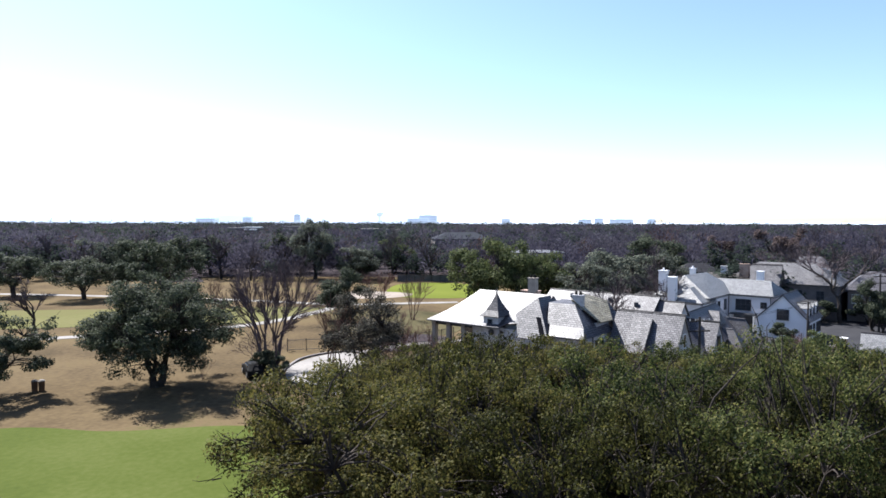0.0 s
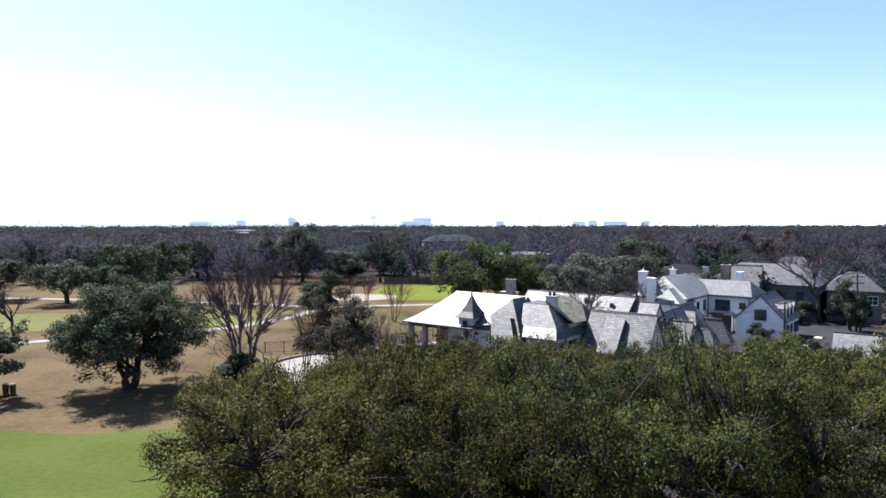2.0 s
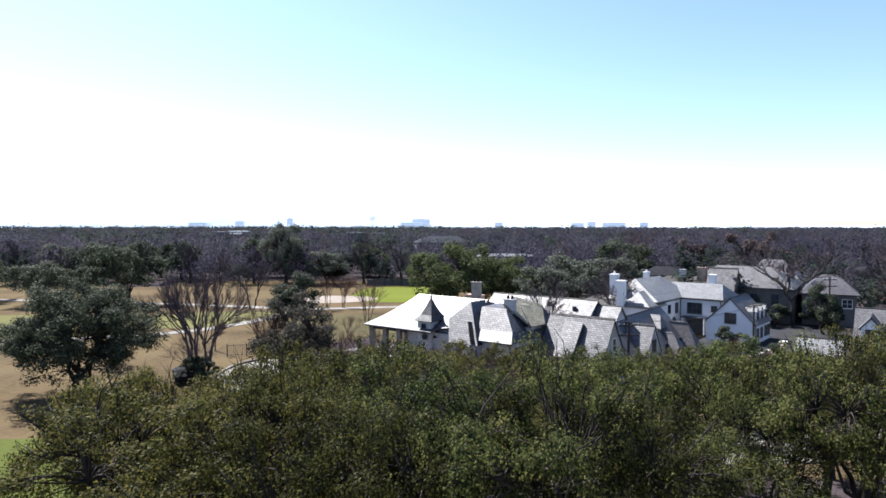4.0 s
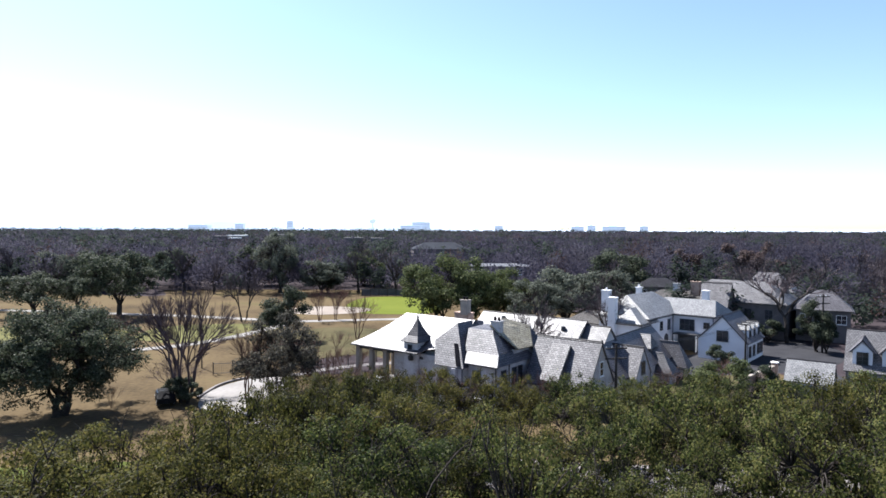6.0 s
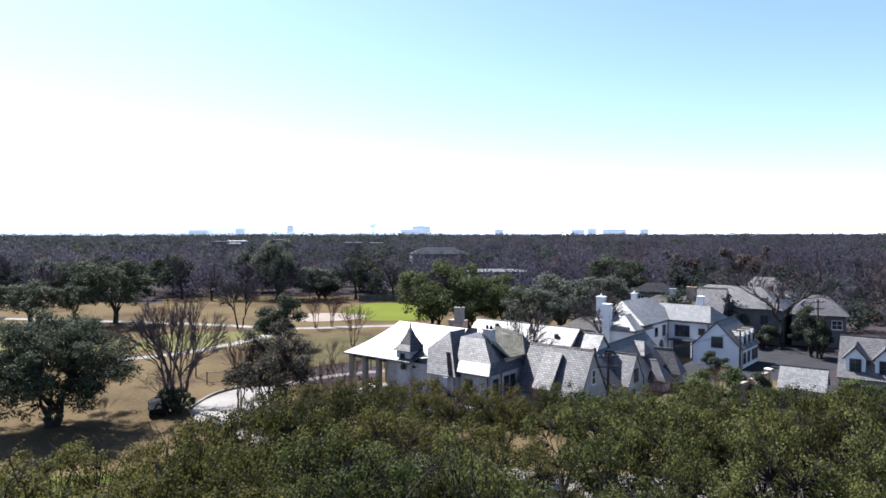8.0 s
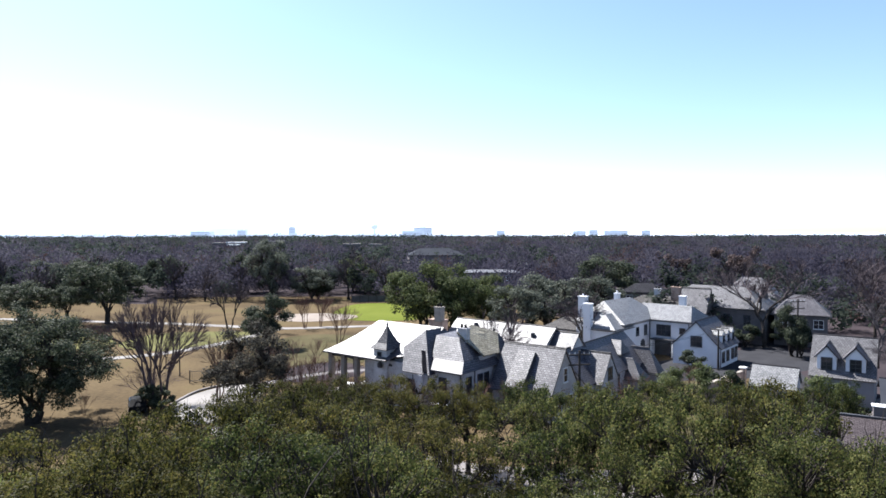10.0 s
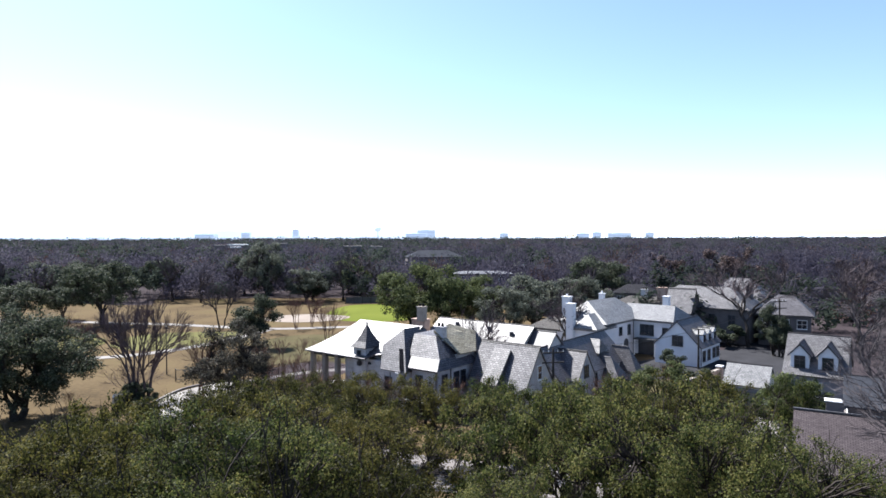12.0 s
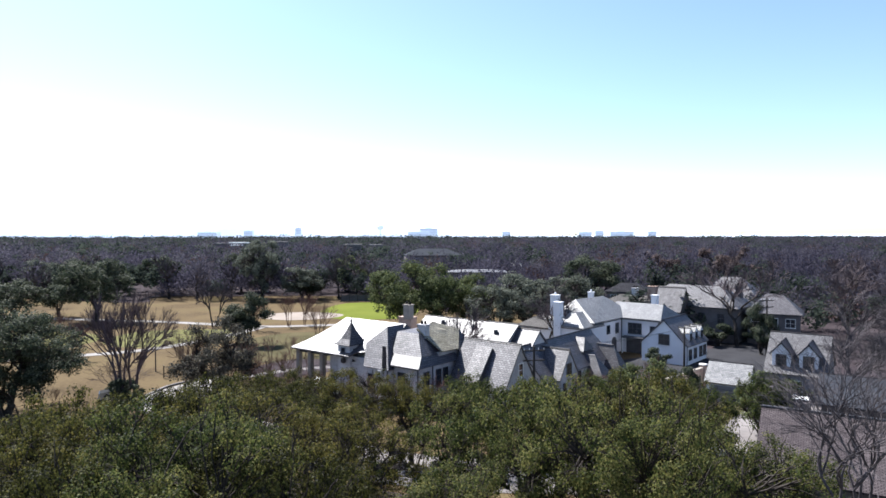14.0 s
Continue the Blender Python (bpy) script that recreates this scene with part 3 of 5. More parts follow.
def window(parent, axis, at, s0, s1, z0, z1, out, bars=(2, 3), shutters=False, frame_mat="trim"):
    """A window in a wall that lies at `at` across axis 'a' or 'b' and looks to `out` (-1 or 1): frame, pane, glazing bars."""
    d = out

    def put(name, u0, u1, w0, w1, d0, d1, mat, under):
        lo, hi = sorted((at + d * d0, at + d * d1))
        return boxed(name, lo, hi, u0, u1, w0, w1, mat, under) if axis == "a" else boxed(name, u0, u1, lo, hi, w0, w1, mat, under)
    w = put("window", s0, s1, z0, z1, 0.004, 0.05, "glass", parent)
    f = 0.07
    for u0, u1, w0, w1 in ((s0 - f, s1 + f, z0 - f, z0), (s0 - f, s1 + f, z1, z1 + f), (s0 - f, s0, z0, z1), (s1, s1 + f, z0, z1)):
        put("frame", u0, u1, w0, w1, 0.0, 0.10, frame_mat, w)
    for i in range(1, bars[0]):
        u = s0 + (s1 - s0) * i / bars[0]
        put("bar", u - .02, u + .02, z0, z1, 0.05, 0.075, frame_mat, w)
    for i in range(1, bars[1]):
        v = z0 + (z1 - z0) * i / bars[1]
        put("bar", s0, s1, v - .02, v + .02, 0.05, 0.07, frame_mat, w)
    put("sill", s0 - .12, s1 + .12, z0 - f - .06, z0 - f, 0.0, 0.16, frame_mat, w)
    if shutters:
        k = (s1 - s0) * 0.5
        for u0, u1 in ((s0 - f - k, s0 - f), (s1 + f, s1 + f + k)):
            put("shutter", u0, u1, z0 - .05, z1 + .05, 0.0, 0.06, "dark_trim", w)
    return w


def chimney(parent, a, b, wa, wb, z0, z1, mat, pots=1):
    c = boxed("chimney", a - wa / 2, a + wa / 2, b - wb / 2, b + wb / 2, z0, z1, mat, parent, 0.02)
    boxed("chimney_cap", a - wa / 2 - .09, a + wa / 2 + .09, b - wb / 2 - .09, b + wb / 2 + .09, z1, z1 + .14, mat, c, 0.02)
    for i in range(pots):
        p = bmesh.new()
        bmesh.ops.create_cone(p, cap_ends=True, segments=12, radius1=.17, radius2=.13, depth=.4, matrix=Matrix.Translation((a + (i - (pots - 1) / 2) * .5, b, z1 + .33)))
        part("chimney_pot", p, "slate_brown" if pots > 1 else mat, c)
    return c


def downpipe(parent, a, b, z0, z1):
    p = bmesh.new()
    bmesh.ops.create_cone(p, cap_ends=True, segments=8, radius1=.06, radius2=.06, depth=z1 - z0, matrix=Matrix.Translation((a, b, (z0 + z1) / 2)))
    return part("downpipe", p, "dark_trim", parent)


def bell_roof(parent, a0, a1, b0, b1, ze, zr, hip, mat, over=0.3, thick=0.14):
    """A hipped roof with flared eaves: one hip at a0, open towards a1; the slopes sag between eave and ridge."""
    m, steps = (b0 + b1) / 2, 7
    rows = []
    for i in range(steps + 1):
        f = i / steps
        z = ze + (zr - ze) * (0.72 * f + 0.28 * f ** 2.2)
        rows.append(((a0 - over) + (hip + over) * f, (b0 - over) + (m - b0 + over) * f, (b1 + over) - (b1 + over - m) * f, z))
    for side in range(3):
        bm = bmesh.new()
        lines = []
        for i, (a, bf, bb, z) in enumerate(rows):
            edge = a1 - (3.8, 3.3, 0.0)[min(i, 2)]
            ends = (((a, bf, z), (edge, bf, z)), ((a, bb, z), (a, bf, z)), ((a1, bb, z), (a, bb, z)))[side]
            lines.append([bm.verts.new(e) for e in ends])
        for lo, hi in zip(lines, lines[1:]):
            bm.faces.new((lo[0], lo[1], hi[1], hi[0]))
        bmesh.ops.remove_doubles(bm, verts=bm.verts[:], dist=1e-4)
        bmesh.ops.recalc_face_normals(bm, faces=bm.faces)
        bm.normal_update()
        if sum(f.normal.z for f in bm.faces) < 0:
            bmesh.ops.reverse_faces(bm, faces=bm.faces)
            bm.normal_update()
        slope_uv(bm)
        bmesh.ops.solidify(bm, geom=bm.faces[:], thickness=thick)
        part("roof_slope", bm, mat, parent)
    boxed("gutter", a0 - over, a1 - 3.8, b0 - over - .09, b0 - over - .01, ze - .16, ze - .05, "dark_trim", parent)


def pyramid(parent, a, b, h, ze, zr, mat, flare=0.35, deep=None):
    """A steep square turret roof with flared eaves and a finial."""
    rings = [(h + flare, ze), (h * 0.80, ze + (zr - ze) * 0.24), (h * 0.40, ze + (zr - ze) * 0.58), (0.04, zr)]
    k_b = (deep or h) / h
    for k in range(4):
        bm = bmesh.new()
        q = [((-1, -1), (1, -1)), ((1, -1), (1, 1)), ((1, 1), (-1, 1)), ((-1, 1), (-1, -1))][k]
        rows = [[bm.verts.new((a + c[0] * r, b + c[1] * r * k_b, z)) for c in q] for r, z in rings]
        for lo, hi in zip(rows, rows[1:]):
            bm.faces.new((lo[0], lo[1], hi[1], hi[0]))
        bmesh.ops.recalc_face_normals(bm, faces=bm.faces)
        bm.normal_update()
        if bm.faces[0].normal.z < 0:
            bmesh.ops.reverse_faces(bm, faces=bm.faces)
        bmesh.ops.solidify(bm, geom=bm.faces[:], thickness=0.08)
        slope_uv(bm)
        part("roof_slope", bm, mat, parent)
    f = bmesh.new()
    bmesh.ops.create_cone(f, cap_ends=True, segments=8, radius1=.09, radius2=.02, depth=.75, matrix=Matrix.Translation((a, b, zr + .3)))
    bmesh.ops.create_uvsphere(f, u_segments=10, v_segments=6, radius=.14, matrix=Matrix.Translation((a, b, zr + .12)))
    part("finial", f, "dark_trim", parent)


def main_house():
    """The stone house: a across its front, b away from the street."""
    h = empty("stone_house", pose(14.76, 66.11, 0, 0, 0, -38), "whitewashed stone house with many steep weathered shingle roofs", "house")
    g, roof, wall = GROUND, "slate", "painted_brick"
    # porch wing
    walls(h, -14.6, -7, .3, 10.4, g, 4.0, wall)
    bell_roof(h, -20.5, -6.6, -.35, 10.6, 4.2, 7.62, 3.6, roof, .3)
    for a in (-20.1, -17.9, -15.7):
        boxed("porch_column", a - .28, a + .28, -.2, .36, g, 4.0, "tan_stone", h, .03)
    boxed("porch_beam", -20.4, -14.6, -.1, .25, 3.65, 4.05, "dark_trim", h, .02)
    boxed("porch_floor", -20.6, -14.6, -.4, 10.2, g, g + .3, "concrete", h, .03)
    boxed("porch_back_wall", -20.3, -20.05, 6.0, 10.2, g, 4.0, "tan_stone", h, .02)
    window(h, "a", -14.6, 1.0, 2.2, .2, 2.4, -1)
    # turret
    walls(h, -12.75, -10.75, -.1, 2.35, g, 5.35, wall)
    pyramid(h, -11.75, 1.12, 1.0, 5.32, 7.85, "slate_turret", .3, 1.22)
    window(h, "b", -.1, -12.1, -11.6, 4.0, 4.9, -1, (1, 2), frame_mat="dark_trim")
    window(h, "a", -10.75, .5, 1.1, 3.9, 4.8, 1, (1, 2), frame_mat="dark_trim")
    boxed("door", -10.75, -10.68, .3, 1.5, g, 2.3, "dark_trim", h)
    hood = bmesh.new()
    bmesh.ops.create_uvsphere(hood, u_segments=16, v_segments=8, radius=.75, matrix=Matrix.LocRotScale((-10.6, .9, 3.35), None, (.9, 1.0, .85)))
    bmesh.ops.bisect_plane(hood, geom=hood.verts[:] + hood.edges[:] + hood.faces[:], plane_co=(0, 0, 3.4), plane_no=(0, 0, -1), clear_outer=True)
    part("door_hood", hood, "slate", h, "rounded grey metal door hood")
    lamp = part("wall_lantern", box(bmesh.new(), -11.75, -11.2, -.7, -.2, 3.25, 3.85, .1), "black_metal", h, "large black iron wall lantern")
    boxed("bracket", -11.56, -11.49, -.45, -.1, 3.95, 4.02, "black_metal", lamp)
    boxed("bracket", -11.56, -11.49, -.45, -.38, 3.8, 3.98, "black_metal", lamp)
    # first steep block: a hipped roof whose eave steps forward beside the turret
    walls(h, -7.5, -4.2, -.55, 8, g, 3.4, wall)
    walls(h, -10.7, -7.55, 1.3, 8, g, 4.3, wall)
    slab("roof_slope", [(-7.75, -.81, 3.42), (-3.95, -.81, 3.42), (-6.9, 2.2, 7.6), (-8.98, .84, 5.71)], .16, roof, h)
    slab("roof_slope", [(-3.95, -.81, 3.42), (-3.95, 7.4, 3.42), (-6.9, 5.4, 7.6), (-6.9, 2.2, 7.6)], .16, roof, h)
    slab("roof_slope", [(-6.9, 2.2, 7.6), (-6.9, 5.4, 7.6), (-9.5, 4.2, 5.3), (-8.98, .84, 5.71)], .12, roof, h)
    # Dark plate put in for a shaded dormer side; no vent here.
    slab("vent_or_shadow", [(-6.3, .72, 5.62), (-5.75, .72, 5.62), (-4.35, -.82, 3.6), (-4.9, -.82, 3.6)], .14, "shadow_slit", h, "dark plate drawn for a shadow slit on the roof")
    boxed("door", -9.4, -8.2, 1.22, 1.3, g, 1.6, "dark_trim", h)
    window(h, "b", -.55, -7.2, -6.3, .6, 2.6, -1, (2, 3), frame_mat="dark_trim")
    boxed("wall_stack", -5.5, -4.9, -.95, -.55, g, 3.3, wall, h, .03)
    # second block: a flared front slope between two steep dark ones
    walls(h, -4.1, -.4, .25, 9, g, 3.9, wall)
    slab("roof_slope", [(-5.05, 1.0, 4.95), (-.75, 1.0, 4.95), (-2.66, 2.75, 7.1), (-5.8, 2.75, 7.1)], .16, "slate", h)
    slab("roof_slope", [(-4.25, -.15, 3.9), (-.15, -.15, 3.9), (-.75, 1.0, 4.95), (-4.75, 1.0, 4.95)], .14, "slate", h)
    slab("roof_slope", [(-.15, -.15, 3.9), (.05, 7.2, 3.95), (-.75, 6.6, 4.95), (-.75, 1.0, 4.95)], .14, roof, h)
    slab("roof_slope", [(-.75, 1.0, 4.95), (-.75, 6.6, 4.95), (-2.66, 5.2, 7.1), (-2.66, 2.75, 7.1)], .16, roof, h)
    slab("roof_slope", [(-2.66, 2.75, 7.1), (-2.66, 6.5, 7.1), (-6.0, 6.5, 7.1), (-5.8, 2.75, 7.1)], .12, roof, h)
    slab("gutter", [(-4.3, -.22, 3.86), (-.1, -.22, 3.86), (-.1, -.12, 3.86), (-4.3, -.12, 3.86)], .1, "dark_trim", h)
    window(h, "b", .25, -3.4, -2.5, 1.3, 3.1, -1, (1, 2), frame_mat="dark_trim")
    for b0, b1 in ((1.0, 1.8), (3.1, 3.9), (4.3, 5.1)):
        window(h, "a", -.4, b0, b1, 1.5, 3.3, 1, (1, 3), frame_mat="dark_trim")
    # cross wing; the mossy court slope is painted lighter to carry its sunlight
    slab("roof_slope", [(-.04, 3.73, 5.3), (.06, 6.62, 5.24), (-1.7, 9.0, 7.05), (-3.7, 6.6, 8.0), (-3.2, 3.1, 7.6)], .16, "slate_mossy_lit", h)
    slab("roof_slope", [(.0, 6.75, 5.1), (-1.75, 9.1, 7.0), (.6, 9.6, 4.2), (1.3, 8.0, 2.2), (1.3, 6.6, 2.2)], .16, roof, h)
    slab("roof_slope", [(-3.7, 6.6, 7.95), (-1.7, 9.0, 7.0), (-4.6, 10.4, 5.2), (-7.0, 8.6, 5.4)], .14, roof, h)
    walls(h, -4.0, -.6, 3.8, 9, g, 5.1, wall)
    boxed("balcony_rail", -3.9, .0, -1.3, -1.1, .55, .75, "trim", h, .02)
    for a in (-3.7, -2.0, -.2):
        boxed("rail_post", a - .06, a + .06, -1.25, -1.13, g, .6, "trim", h)
    chimney(h, -2.7, 3.7, 1.15, .75, 6.0, 7.95, wall, 2)
    # third block
    walls(h, .45, 7.55, 4.7, 10.9, g, 1.9, "tan_brick", "a", 6.15)
    gable_roof(h, .3, 7.5, 4.7, 10.9, 1.9, 6.15, "a", roof, .3)
    window(h, "a", 7.55, 7.4, 8.2, 2.8, 4.2, 1, (1, 2))
    window(h, "a", 7.55, 6.1, 6.9, -.2, 1.2, 1, (1, 2), shutters=True)
    window(h, "a", 7.55, 8.6, 9.4, -.2, 1.2, 1, (1, 2), shutters=True)
    walls(h, 2.5, 4.35, 4.3, 5.6, g, 2.3, wall)
    slab("roof_slope", [(2.3, 7.0, 5.75), (4.45, 7.0, 5.75), (4.45, 4.1, 2.3), (2.3, 4.1, 2.3)], .14, roof, h)
    # Cheek takes a dark colour for its shade and the cast shadow.
    slab("shaded_cheek", [(4.4, 4.25, .2), (4.4, 4.2, 2.35), (4.4, 6.9, 5.55), (4.4, 7.2, 5.5), (4.4, 4.9, 2.1), (4.4, 4.75, .2)], .12, "dark_trim", h)
    window(h, "b", 4.3, 2.9, 3.9, .7, 2.0, -1, (2, 2), frame_mat="dark_trim")
    # long back wing
    walls(h, -13, 1.6, 13.4, 20, g, 4.4, wall, "a", 6.8)
    gable_roof(h, -13, 1.6, 13.4, 20, 4.4, 6.85, "a", roof, .35)
    walls(h, 1.6, 4.6, 14.0, 19.6, g, 3.8, wall, "a", 6.3)
    gable_roof(h, 1.6, 4.6, 14.0, 19.6, 3.8, 6.35, "a", roof, .3)
    for a, b in ((-9.5, 15.8), (-4.2, 15.6), (-.6, 15.2)):
        v = bmesh.new()
        z = 4.4 + (b - 13.4) * .742 + .3
        bmesh.ops.create_cone(v, cap_ends=True, segments=14, radius1=.3, radius2=.26, depth=.5, matrix=Matrix.Translation((a, b, z)))
        part("vent_or_shadow", v, "dark_trim", h)
    walls(h, -10, -6, 8, 14, g, 4.4, wall)
    chimney(h, -15.6, 15.5, 2.3, 1.3, g, 6.6, "red_brick", 0)
    chimney(h, -15.0, 15.0, 1.1, .9, 6.5, 8.4, "tan_stone", 2)
    # dark wing with the white gable
    walls(h, 1.2, 7.6, 12.6, 31.0, g, 1.6, wall, "b", 4.85)
    gable_roof(h, 1.2, 7.6, 12.6, 31.0, 1.6, 4.9, "b", roof, .3)
    walls(h, 5.0, 8.6, 14.9, 19.3, g, 1.5, wall, "a", 4.35)
    gable_roof(h, 4.6, 8.5, 14.9, 19.3, 1.5, 4.4, "a", roof, .3)
    for b in (16.65, 17.25):
        window(h, "a", 8.6, b - .22, b + .22, 1.6, 2.9, 1, (1, 3), frame_mat="dark_trim")
    window(h, "a", 8.6, 15.6, 16.3, -.6, .7, 1, (1, 2), frame_mat="dark_trim")
    hip_roof(h, 3.6, 6.7, 24.6, 27.4, 3.0, 4.5, (3.6, 26), (6.2, 26), roof, .1, .12)
    for a1, bm, w, zr, ze in ((8.8, 24.9, 1.3, 2.6, .35), (9.0, 30.0, 1.1, 3.3, .25)):
        walls(h, 5.0, a1 + .7, bm - w + .25, bm + w - .25, g, ze, wall)
        hip_roof(h, 5.0, a1 + .9, bm - w, bm + w, ze, zr, (5.0, bm), (a1 - .6, bm), roof, .1, .12)
    window(h, "a", 9.3, 24.6, 25.4, -.7, .2, 1, (2, 2), frame_mat="dark_trim")
    window(h, "a", 7.6, 21.0, 22.0, -.5, 1.1, 1, (2, 2), frame_mat="dark_trim")
    for a, b, z in ((-6.1, -1.0, 3.3), (-4.15, -.75, 3.3), (-.5, .1, 3.8), (-.3, 2.4, 3.8), (7.65, 4.6, 1.7)):
        downpipe(h, a, b, g, z)
    return h


def white_house():
    h = empty("white_house", pose(46.06, 103.65, 0, 0, 0, -41), "two-storey white stucco house with pale hipped roofs and chimneys", "house")
    g, wall, roof = GROUND, "white_wall", "slate_white"
    walls(h, -8, 0, -9.4, 1, g, 4.6, wall)
    walls(h, -3.6, -.05, -12.6, -9.3, g, 4.15, wall)
    hip_roof(h, -8, 0, -9.4, 4.5, 4.6, 7.6, (-4.6, -6.8), (-4, 1.5), roof, .35)
    hip_roof(h, -3.6, 0, -12.6, -7.0, 4.15, 6.0, (-2.4, -10.6), (-2.6, -6.0), roof, .35)
    walls(h, 0, 6.4, .1, 8, g, 4.55, wall)
    hip_roof(h, -4, 6.4, 0.1, 8, 4.55, 6.5, (-3, 4.4), (5.2, 4.4), roof, .35)
    window(h, "b", .1, 1.2, 3.4, 2.2, 3.8, -1, (3, 2), frame_mat="dark_trim")
    window(h, "b", .1, 4.9, 5.7, 2.7, 3.5, -1, (2, 2), frame_mat="dark_trim")
    for b, z0, z1 in ((-1.6, 2.3, 3.8), (-4.6, 2.5, 3.7), (-10.6, 2.2, 3.6)):
        window(h, "a", 0, b - .45, b + .45, z0, z1, 1, (1, 2), frame_mat="dark_trim")
    window(h, "a", 0, -8.6, -7.9, .0, 2.0, 1, (1, 3), frame_mat="dark_trim")
    # arched doorway
    d = bmesh.new()
    w = [(-3.4, g), (-1.8, g), (-1.8, .9)] + [(-2.6 + .8 * math.cos(t * math.pi / 8), .9 + .8 * math.sin(t * math.pi / 8)) for t in range(1, 8)] + [(-3.4, .9)]
    near = [d.verts.new((.06, y, z)) for y, z in w]
    far = [d.verts.new((-.1, y, z)) for y, z in w]
    d.faces.new(near)
    for i in range(len(w)):
        d.faces.new((near[i], near[(i + 1) % len(w)], far[(i + 1) % len(w)], far[i]))
    part("arched_door", d, "dark_trim", h)
    # The opening is a solid panel, its inner shade given as dark colour.
    boxed("shaded_opening_panel", .9, 4.0, -.02, .1, g, 1.4, "dark_trim", h)
    boxed("porch_roof", .6, 4.4, -1.4, .1, 1.5, 1.7, roof, h, .03)
    for a in (.8, 4.2):
        boxed("post", a - .08, a + .08, -1.35, -1.19, g, 1.5, "trim", h)
    # front gable wing
    walls(h, 5.8, 12.6, -5, 3.2, g, 1.95, wall, "b", 5.35)
    gable_roof(h, 5.8, 12.6, -5, 3.2, 1.95, 5.4, "b", "slate", .3)
    window(h, "b", -5, 8.5, 10.0, 1.9, 3.3, -1, (2, 2), frame_mat="dark_trim")
    for b in (-2.6, -.4, 1.8):
        walls(h, 10.2, 12.3, b - .55, b + .55, 2.0, 3.6, wall, "a", 4.1)
        gable_roof(h, 9.7, 12.3, b - .6, b + .6, 3.55, 4.15, "a", roof, .12, .1)
        window(h, "a", 12.3, b - .3, b + .3, 2.5, 3.4, 1, (1, 2), frame_mat="dark_trim")
    for b in (-3.6, -1.6, .6, 2.2):
        window(h, "a", 12.6, b - .5, b + .5, -.2, 1.2, 1, (2, 2), frame_mat="dark_trim")
    # low left wing
    walls(h, -14, -8, -9, -1, g, 3.0, wall)
    hip_roof(h, -14, -8, -9, -1, 3.0, 4.4, (-12.5, -5), (-8, -5), "slate_brown", .35)
    chimney(h, -4.15, -12.75, 1.15, 1.0, g, 7.75, wall, 0)
    chimney(h, -7.2, -8.7, 1.2, 1.1, 3, 8.35, wall, 1)
    chimney(h, -6.2, 1.2, .8, .8, 5, 8.2, wall, 1)
    chimney(h, 3.3, 5.5, 1.0, .9, 5, 7.95, wall, 0)
    for a, b in ((.1, -.1), (.1, -12.2), (6.3, .0), (12.7, -5.0)):
        downpipe(h, a, b, g, 4.4 if a < 7 else 1.8)
    return h


